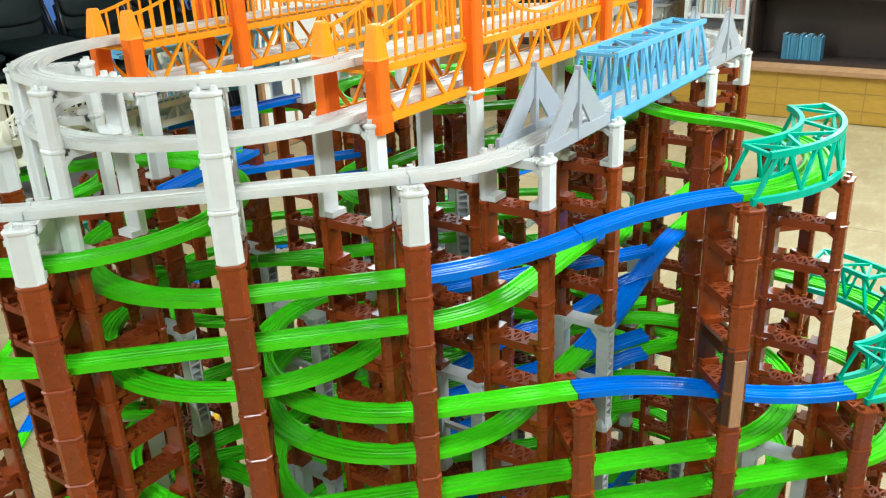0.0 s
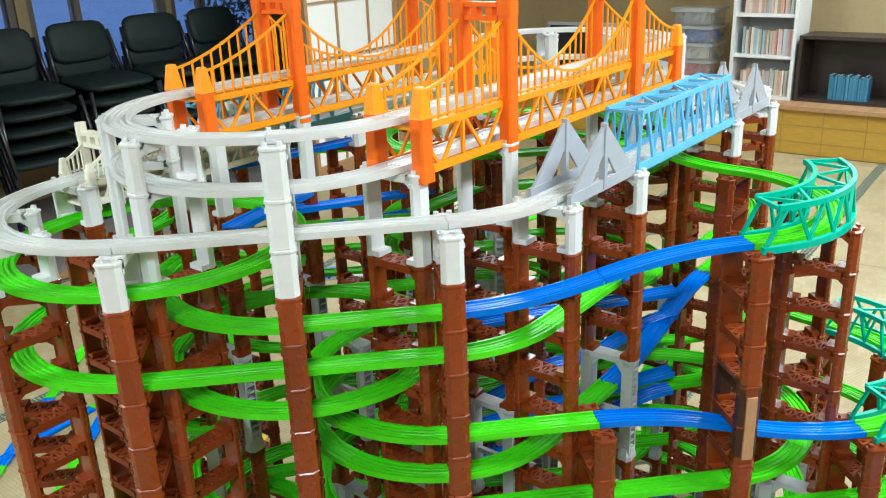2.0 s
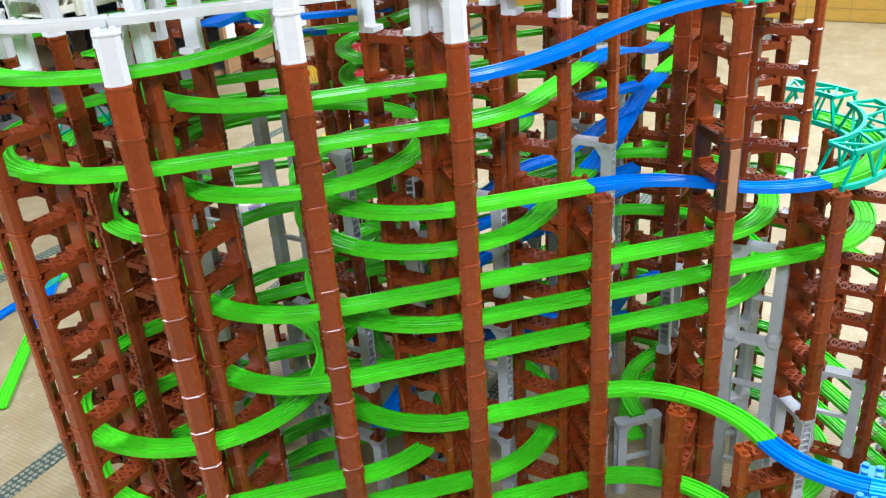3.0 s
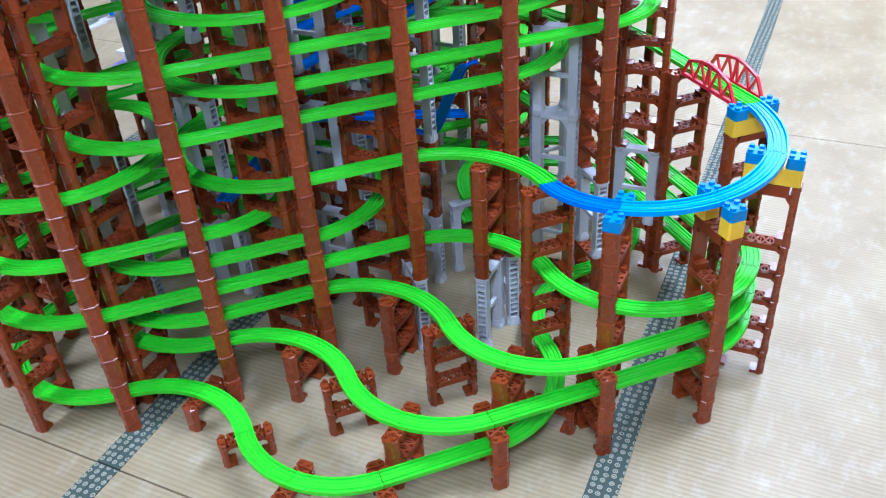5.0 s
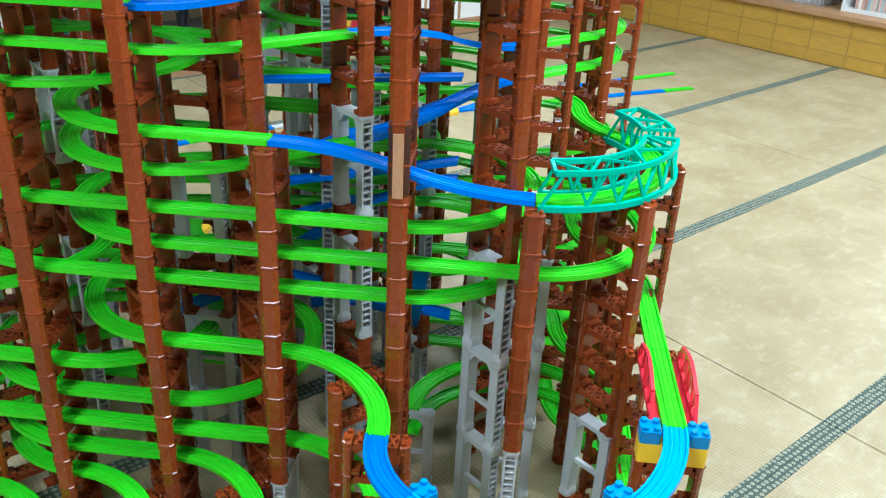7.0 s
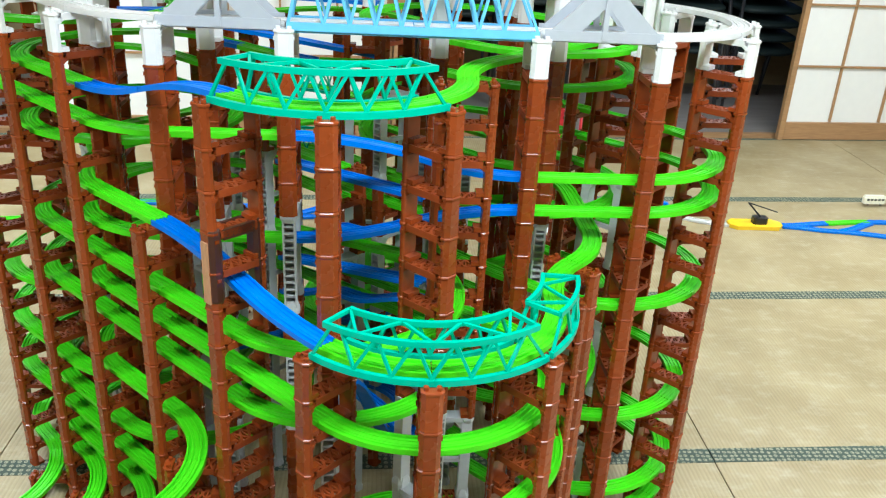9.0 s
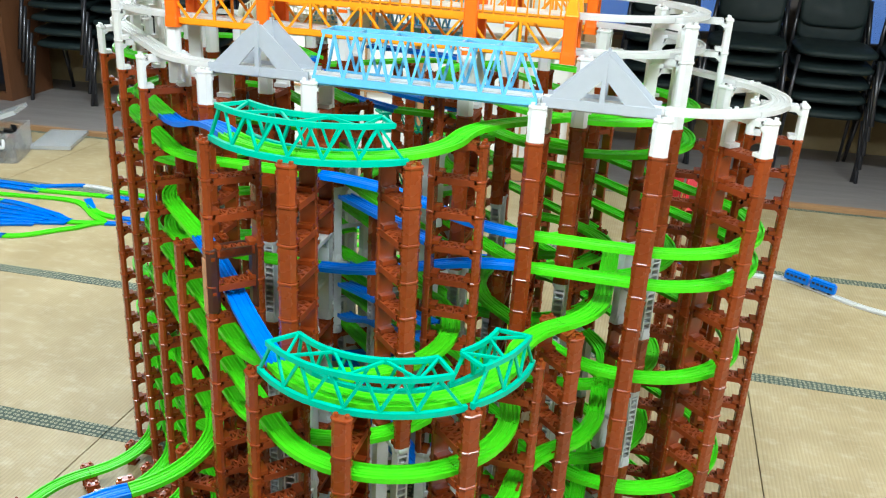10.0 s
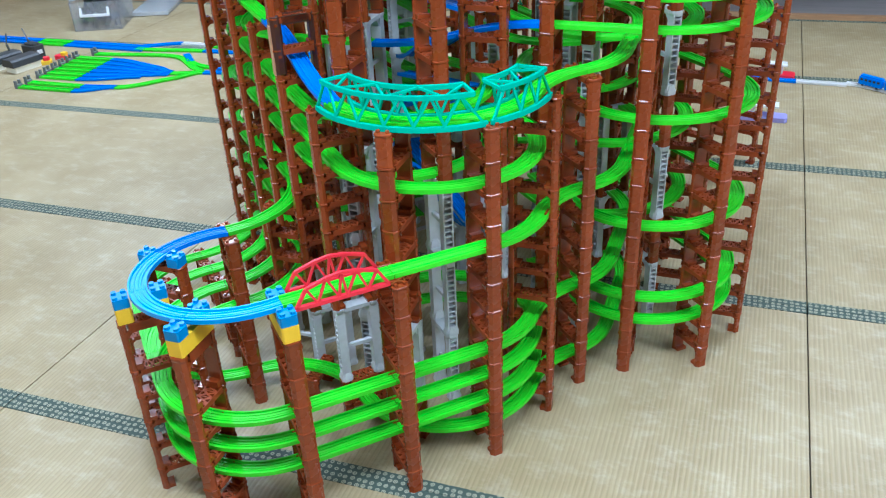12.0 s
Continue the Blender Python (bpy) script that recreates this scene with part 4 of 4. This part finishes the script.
def suspension(x0, y, towers, length, zlo, zhi, ztop, posts, web, label, pw=0.024, wide=0.036, gap=0.021):
    """A double-deck suspension bridge: end posts, towers, truss sides, hangers and cables."""
    t = thing("suspension_bridge", pose(x0, y, 0, 0, 0, 0), label, "toy bridge", "suspension bridges")
    for x in (0.0, length):
        for s in (-1, 1):
            bm = bmesh.new()
            xx = x + (0.012 if x == 0 else -0.012)
            loft(bm, xx, s * (wide + 0.006), [(zlo - 0.012, pw * 1.22, pw), (zlo + 0.004, pw * 1.22, pw), (zlo + 0.012, pw * 1.1, pw * 0.92), (zhi, pw * 1.1, pw * 0.92), (zhi + pw * 0.4, pw * 1.14, pw * 0.96)], 0.003, 0.003)
            o = part("end_post", bm, posts, t)
            bm = bmesh.new()
            loft(bm, xx, s * (wide + 0.006), [(zhi + pw * 0.4, pw * 1.16, pw * 0.98), (zhi + pw * 0.5, pw * 1.10, pw * 0.92), (zhi + pw * 2.05, pw * 0.60, pw * 0.62), (zhi + pw * 2.15, pw * 0.50, pw * 0.52)], 0.002, 0.002)
            part("cap", bm, web, o)
    for x in towers:
        o = t
        for s in (-1, 1):
            tower = bmesh.new()
            octo(tower, x, s * (wide + 0.008), zlo - 0.012, ztop, pw * 1.07, pw * 0.93, 0.003)
            octo(tower, x, s * (wide + 0.008), ztop - 0.030, ztop + 0.003, pw * 1.14, pw * 1.02, 0.003)
            o = part("tower", tower, posts, t)
        bm = bmesh.new()
        for z in (ztop - 0.014, ztop - 0.034):
            box(bm, x, 0, z, 0.018, 2 * wide - 0.012, 0.007)
        for yy in (-0.014, 0.014):
            box(bm, x, yy, ztop - 0.024, 0.014, 0.012, 0.016)
        each_bar("cross_beam", bm, posts, o)
    spans = [0.012, *towers, length - 0.012]
    for s in (-1, 1):
        yy = s * (wide + 0.004)
        bm = bmesh.new()
        bar(bm, (0, yy, zlo + 0.002), (length, yy, zlo + 0.002), 0.006, 0.012)
        bar(bm, (0, yy, zhi - 0.004), (length, yy, zhi - 0.004), 0.006, 0.010)
        bar(bm, (0, yy, zhi + 0.006), (length, yy, zhi + 0.006), 0.003)
        each_bar("side_beam", bm, web, t)
        bm = bmesh.new()
        n = 16
        for i in range(n):
            a, b = length * i / n, length * (i + 1) / n
            if i % 2:
                bar(bm, (a, yy, zlo), (b, yy, zhi), 0.0045)
            else:
                bar(bm, (a, yy, zhi), (b, yy, zlo), 0.0045)
            if i % 2 == 0 and i:
                bar(bm, (a, yy, zlo), (a, yy, zhi), 0.0052)
        each_bar("web_strut", bm, web, t)
        cable, hang, sweep = bmesh.new(), bmesh.new(), []
        last = len(spans) - 2
        for k in range(last + 1):
            a, b = spans[k], spans[k + 1]
            za = zhi + pw * 1.8 if k == 0 else ztop - 0.03
            zb = zhi + pw * 1.8 if k == last else ztop - 0.03
            low = zhi + 0.016
            pts = []
            m = max(5, round((b - a) / gap))
            for i in range(m + 1):
                f = i / m
                if 0 < k < last:
                    zz = low + (za - low) * (2 * f - 1) ** 2
                elif k == 0:
                    zz = za + (zb - za) * f ** 1.5
                else:
                    zz = zb + (za - zb) * (1 - f) ** 1.5
                pts.append(Vector((a + (b - a) * f, yy, zz)))
            sweep.extend(pts if k == 0 else pts[1:])
            for p in pts[1:-1]:
                bar(hang, (p.x, yy, zhi), p, 0.0030)
        tube(cable, sweep, 0.0042, 0.0042)
        part("cable", cable, web, t)
        each_bar("hanger", hang, web, t)
    for z in (zlo, zhi):
        bm = bmesh.new()
        box(bm, length / 2, 0, z - 0.005, length - 0.004, 2 * wide - 0.002, 0.004)
        part("deck", bm, web, t)
    return t


straight_truss(pose(-0.2475, 0.018, TOPZ), 2 * S, PALEBLUE, "pale blue plastic box truss bridge along the tower top")
straight_truss(pose(*turned(-0.2475, 0.018, 0)[:2], TOPZ, 0, 0, 180), 2 * S, PALEBLUE, "pale blue plastic box truss bridge on the far side")
mast_bridge(pose(-0.47, 0.018, TOPZ), S, SILVER, "grey plastic bridge with triangular masts")
mast_bridge(pose(0.1975, 0.018, TOPZ), S, SILVER, "grey plastic bridge with triangular masts")
suspension(-0.786, 0.778, (0.058, 0.387), 2 * S, TOPZ - 0.034, TOPZ + 0.004, TOPZ + 0.088, CREAM, CREAM, "cream plastic suspension bridge behind the white ring", pw=0.015, gap=0.013)
for y in (ORY0, ORY1):
    suspension(ORX0, y, (0.225, 0.665), ORX1 - ORX0, MIDZ - 0.002, HIGHZ - 0.002, 1.516, ORANGE, AMBER, "orange double-deck plastic suspension bridge over the tower")

# two truss bridges on the sloping spur
for k, (tint, said) in enumerate(((RED, "red plastic truss bridge on a sloping track"), (YELLOW, "yellow plastic truss bridge on a sloping track"))):
    x, y, h = SPUR[0] + k * S * math.cos(radians(SPUR[2])), SPUR[1] + k * S * math.sin(radians(SPUR[2])), SPUR[2]
    straight_truss(pose(x, y, (11 - k) * U - BASE, 0, math.degrees(math.atan2(U, S)), h), S, tint, said)

# red arch bridge on the outer loop
x, y, h = LOOP[-1][0], LOOP[-1][1], 45
ARCH = 0.196
t = thing("arch_bridge", pose(x + 0.010, y + 0.010, 8 * U - BASE, 0, 0, 45), "red plastic arch truss bridge beside the blue loop", "toy bridge")
for s in (-1, 1):
    yy = s * 0.034
    bm = bmesh.new()
    bar(bm, (0.004, yy, 0.003), (ARCH - 0.004, yy, 0.003), 0.006, 0.008)
    top = [(0.028, 0.040), (0.068, 0.052), (ARCH / 2, 0.056), (ARCH - 0.068, 0.052), (ARCH - 0.028, 0.040)]
    bar(bm, (0.006, yy, 0.004), (top[0][0], yy, top[0][1]), 0.006)
    bar(bm, (ARCH - 0.006, yy, 0.004), (top[-1][0], yy, top[-1][1]), 0.006)
    for a, b in zip(top, top[1:]):
        bar(bm, (a[0], yy, a[1]), (b[0], yy, b[1]), 0.006)
    feet = [0.048, 0.09, ARCH - 0.09, ARCH - 0.048]
    for a, f in zip(top, feet):
        bar(bm, (a[0], yy, a[1]), (f, yy, 0.004), 0.0045)
    for f, b in zip(feet, top[1:]):
        bar(bm, (f, yy, 0.004), (b[0], yy, b[1]), 0.0045)
    each_bar("truss_bar", bm, RED, t)
bm = bmesh.new()
box(bm, ARCH / 2, 0, -0.001, ARCH - 0.02, 0.07, 0.003)
part("deck", bm, RED, t)

# dark gate across the blue slope, with a tan strip down its outer post
gx, gy = C(4)
t = thing("track_gate", pose(gx, gy, 0, 0, 0, -45), "dark brown plastic gate over the blue slope with a tan strip", "toy gate")
for s, wide in ((-1, 0.0345), (1, 0.030)):
    bm = bmesh.new()
    loft(bm, 0, s * 0.0428, [(0.826, wide - 0.003, 0.021), (0.830, wide, 0.0235), (0.953, wide, 0.0235), (0.957, wide - 0.003, 0.021)])
    part("post", bm, DARKBROWN, t)
for q in (-1, 1):
    bm = bmesh.new()
    box(bm, q * 0.014, 0, 0.944, 0.006, 0.060, 0.018)
    part("beam", bm, DARKBROWN, t)
bm = bmesh.new()
box(bm, 0, -0.0558, 0.880, 0.017, 0.003, 0.108)
part("strip", bm, PLAQUE, t, "plain tan wooden strip")

# ---- layout on the floor ----
FLOORRUN = "flat toy track lying on the tatami"


def flat(x, y, h, plan, label=FLOORRUN, colour=None, lift=0.0):
    return run(x, y, h, 0, plan, label, piers=False, height=0.002 + lift, group="floor tracks", colour=colour)


def link(x0, y0, h0, x1, y1, h1, material, label=FLOORRUN):
    """One bent floor track between two places and headings."""
    t = thing("toy_track", None, label, "toy track", "floor tracks")
    d = math.hypot(x1 - x0, y1 - y0)
    a, b = Vector((x0, y0)), Vector((x1, y1))
    u, v = Vector((math.cos(radians(h0)), math.sin(radians(h0)))) * d, Vector((math.cos(radians(h1)), math.sin(radians(h1)))) * d
    path = []
    for i in range(9):
        f = i / 8
        p = a * (2 * f ** 3 - 3 * f ** 2 + 1) + u * (f ** 3 - 2 * f ** 2 + f) + b * (3 * f ** 2 - 2 * f ** 3) + v * (f ** 3 - f ** 2)
        g = a * (6 * f * f - 6 * f) + u * (3 * f * f - 4 * f + 1) + b * (6 * f - 6 * f * f) + v * (3 * f * f - 2 * f)
        path.append((p.x, p.y, 0.002, math.degrees(math.atan2(g.y, g.x))))
    put("rail_piece", piece_mesh("rail_piece", path, material), t)


def buffer_stop(x, y, turn):
    t = thing("track_buffer", pose(x, y, 0.0, 0, 0, turn), "grey buffer stop at the end of a siding", "buffer stop", "buffers")
    bm = bmesh.new()
    octo(bm, 0, 0, 0.0, 0.020, 0.026, 0.040, 0.004)
    part("base", bm, BUFFER, t)
    for s in (-1, 1):
        bm = bmesh.new()
        octo(bm, -0.003, s * 0.013, 0.019, 0.040, 0.018, 0.011, 0.003)
        part("bumper", bm, BUFFER, t)


SIDING = "green and blue siding track lying on the tatami"
for y in (1.436, 1.506):
    buffer_stop(-2.983, y, 0)
    link(-2.978, y, 0, -2.641, y + 0.013, 2, GREEN, SIDING)
    link(-2.639, y + 0.013, 2, -2.45, 1.549, 8, BLUE, SIDING)
link(-2.448, 1.549, 8, -2.227, 1.743, 40, GREEN)
link(-2.226, 1.743, 40, -2.15, 1.846, 20, GREEN)
for i in range(6):
    y = 1.601 + 0.067 * i
    buffer_stop(-2.992 - 0.008 * i, y, 0)
    link(-2.987 - 0.008 * i, y, 0, -2.752 - 0.008 * i, y + 0.010, 2, GREEN, SIDING)
    link(-2.75 - 0.008 * i, y + 0.010, 2, -2.423, 1.80 + (i - 2.5) * 0.030, (2.5 - i) * 5, BLUE, SIDING)
    if i % 2:
        link(-2.421, 1.80 + (i - 2.5) * 0.030, (2.5 - i) * 5, -2.296, 1.810 + (i - 3) * 0.008, 4, BLUE, SIDING)
link(-2.294, 1.812, 4, -2.123, 1.862, 10, GREEN)
link(-2.121, 1.862, 10, -1.922, 1.911, 8, BLUE)
buffer_stop(-2.97, 2.02, 2)
link(-2.96, 2.02, 2, -2.491, 2.081, 0, GREEN)
link(-2.489, 2.081, 0, -2.15, 1.881, -18, GREEN)
link(-2.42, 2.134, -45, -2.305, 2.014, -45, BLUE)
link(-2.303, 2.012, -45, -2.123, 1.947, 0, GREEN)
link(-2.121, 1.947, 0, -1.932, 1.976, 8, BLUE)
for y in (2.105, 2.165):
    flat(-4.835, y, 1, "Sb Sb Sb Sb Sb Sb S Sb Sb Hb")
link(-2.782, 2.154, 0, -2.35, 2.205, 4, GREEN)
link(-2.782, 2.214, 10, -2.569, 2.313, 10, BLUE)
link(-2.567, 2.313, 10, -2.359, 2.297, -12, FROST, "white toy crossing track on the tatami")
flat(-2.35, 2.205, 3, "Sb Sb S Sb Sb S Sb")
flat(-2.35, 2.295, -2, "S Sb Sb S Sb Sb S Sb")
flat(-1.922, 1.911, 8, "S S Sb Sb S S Sb Sb S")
flat(-1.932, 1.976, 10, "S S Sb Sb S")
flat(-0.876, 1.772, 42, "Sb S Sb Sb S S")
flat(-0.649, 1.642, 42, "S S Sb Sb S")
flat(0.18, 2.41, -1, "Sb S Sb Sw")
link(1.07, 2.417, -4, 1.4, 2.212, -33, FROST, "white toy track bending over the tatami")
link(1.402, 2.211, -33, 1.62, 2.144, -4, FROST, "white toy track bending over the tatami")
flat(1.622, 2.144, 0, "Sb")
link(1.846, 2.15, 0, 2.09, 2.191, 8, BLUE)
link(2.092, 2.191, 8, 2.32, 2.22, 0, GREEN)
link(2.322, 2.22, 0, 2.55, 2.212, -8, BLUE)
link(1.85, 2.14, -8, 2.1, 2.088, -6, BLUE)
link(2.102, 2.088, -6, 2.36, 2.026, -14, BLUE)
link(2.12, 2.094, 10, 2.322, 2.205, 25, BLUE)
flat(2.36, 2.026, -14, "S S Sb Sb S")
flat(2.55, 2.212, -8, "S Sb Sb S S")


def floor_toy(name, x, y, turn, material, label, category, build):
    t = thing(name, pose(x, y, 0.001, 0, 0, turn), label, category)
    build(t, material)
    return t


def little_station(t, material):
    bm = bmesh.new()
    octo(bm, 0, 0, 0.0, 0.02, 0.2, 0.07, 0.01)
    part("platform", bm, material, t)
    bm = bmesh.new()
    box(bm, 0.0, 0.0, 0.065, 0.12, 0.06, 0.008)
    box(bm, -0.04, 0.0, 0.04, 0.008, 0.03, 0.045)
    box(bm, 0.04, 0.0, 0.04, 0.008, 0.03, 0.045)
    part("canopy", bm, WHITE, t)


def crane(t, material):
    bm = bmesh.new()
    octo(bm, 0, 0, 0.0, 0.018, 0.26, 0.10, 0.03)
    part("base", bm, material, t)
    bm = bmesh.new()
    octo(bm, 0.02, 0, 0.018, 0.05, 0.07, 0.05, 0.01)
    part("cab", bm, BLACK, t)
    bm = bmesh.new()
    bar(bm, (0.02, 0, 0.05), (-0.05, 0, 0.12), 0.008)
    bar(bm, (-0.05, 0, 0.12), (0.10, 0, 0.075), 0.005)
    part("jib", bm, BLACK, t)


def small_toy(t, material):
    bm = bmesh.new()
    octo(bm, 0, 0, 0.0, 0.022, 0.085, 0.045, 0.008)
    part("body", bm, material, t)
    bm = bmesh.new()
    octo(bm, 0.016, 0, 0.022, 0.040, 0.034, 0.034, 0.006)
    part("cab", bm, YELLOW if material is RED else RED, t)


def depot(t, material):
    for x, y in ((0.0, 0.07), (0.015, -0.07)):
        bm = bmesh.new()
        octo(bm, x, y, 0.0, 0.034, 0.17, 0.09, 0.005)
        part("base", bm, CREAM, t, "cream base")
        bm = bmesh.new()
        prism(bm, [(-0.050, 0.034), (0.050, 0.034), (0.046, 0.064), (0.034, 0.074), (-0.034, 0.074), (-0.046, 0.064)], (0, 1, 0), (0, 0, 1), (1, 0, 0), 0.18, (x - 0.006, y, 0))
        part("roof", bm, material, t)
    bm = bmesh.new()
    octo(bm, 0.16, 0.03, 0.0, 0.085, 0.08, 0.11, 0.010)
    octo(bm, 0.16, 0.03, 0.085, 0.096, 0.05, 0.08, 0.008)
    part("engine_house", bm, material, t)
    bm = bmesh.new()
    box(bm, 0.16, -0.027, 0.050, 0.032, 0.006, 0.022)
    part("nameplate", bm, WHITE, t)
    for x, y, lean in ((0.16, 0.04, 0.09), (0.05, 0.08, 0.04)):
        bm = bmesh.new()
        bar(bm, (x, y, 0.07), (x, y + 0.015, 0.11), 0.010)
        bar(bm, (x, y + 0.015, 0.11), (x + 0.03, y + lean, 0.16), 0.006)
        part("arm", bm, material, t)


floor_toy("wagon_toy", -3.106, 1.909, 5, RED, "small red toy wagon on the tatami", "toy wagon", small_toy)
floor_toy("station_toy", 0.74, 2.46, 0, RED, "small red toy platform beside the floor track", "toy building", little_station)
floor_toy("wagon_toy", -3.142, 1.802, 40, YELLOW, "small yellow and red toy wagon on the tatami", "toy wagon", small_toy)
floor_toy("crane_toy", 1.71, 2.146, 0, YELLOW, "yellow toy crane wagon with a black jib", "toy crane", crane)
floor_toy("depot_toy", -3.269, 1.707, 79, DARKGREY, "black toy engine sheds with lamp arms on cream bases", "toy building", depot)
floor_toy("station_toy", -0.02, 1.419, 40, YELLOW, "yellow and red toy platform behind the tower", "toy building", little_station)
floor_toy("disc_toy", 0.71, 1.88, 0, shader("lilac_plastic", (0.35, 0.33, 0.72), 0.4, grain=0.1), "lilac toy turntable on the tatami", "toy turntable", little_station)


def train(x, y, turn, cars, body, label):
    for i in range(cars):
        d = 0.125 * i
        t = thing("toy_train_car", pose(x + d * math.cos(radians(turn)), y + d * math.sin(radians(turn)), 0.011, 0, 0, turn), label, "toy train", "train cars")
        bm = bmesh.new()
        octo(bm, 0, 0, 0.008, 0.042, 0.115, 0.032, 0.005)
        octo(bm, 0, 0, 0.042, 0.050, 0.105, 0.024, 0.004)
        part("body", bm, body, t)
        bm = bmesh.new()
        for k in range(5):
            for s in (-1, 1):
                box(bm, -0.04 + k * 0.02, s * 0.0162, 0.031, 0.013, 0.001, 0.010)
        each_bar("window", bm, BLACK, t)
        for k in (-0.035, 0.035):
            for s in (-1, 1):
                bm = bmesh.new()
                octo(bm, k, s * 0.012, 0.0, 0.012, 0.012, 0.005, 0.003)
                part("wheel", bm, BLACK, t)


train(1.17, 2.375, -34, 2, BLUE, "blue toy train car standing on the floor track")
train(2.47, 2.46, 2, 3, CREAM, "cream toy train car standing on the floor track")

# ---- tatami mats ----
# each seam between rows: its y at x = 0.878 and its slope, the rows being laid a little askew
SEAMS = [(-3.36, 0.0), (-2.50, 0.01), (-1.53, 0.015), (-0.567, 0.022), (0.405, 0.031), (1.393, 0.045), (2.464, 0.057), (FLOOR_Y1 - 0.104, 0.0802)]
MATX = 1.955


def strip(x0, x1, lower, upper, z0, z1):
    """A flat slab between two lines, given as functions of x."""
    bm = bmesh.new()
    prism(bm, [(x0, lower(x0)), (x1, lower(x1)), (x1, upper(x1)), (x0, upper(x0))], (1, 0, 0), (0, 1, 0), (0, 0, 1), z1 - z0, (0, 0, (z0 + z1) / 2))
    return bm


def seam(row, shift):
    y, slope = SEAMS[row]
    return lambda x: y + slope * (x - 0.878) + shift


for row in range(len(SEAMS) - 1):
    for colm in range(-4, 4):
        x0 = 0.878 + colm * MATX
        xa, xb = max(x0, -6.1) + 0.002, min(x0 + MATX, 4.895) - 0.002
        if xb - xa < 0.05:
            continue
        t = thing("tatami_mat", None, "worn straw tatami mat with a patterned dark green cloth border", "tatami mat", "tatami mats", kind="structure")
        part("rush_surface", strip(xa, xb, seam(row, 0.031), seam(row + 1, -0.031), -0.033, 0.0), TATAMI, t)
        part("border", strip(xa, xb, seam(row, 0.0005), seam(row, 0.0305), -0.0335, 0.0015), HERI, t)
        part("border", strip(xa, xb, seam(row + 1, -0.0305), seam(row + 1, -0.0005), -0.0335, 0.0015), HERI, t)
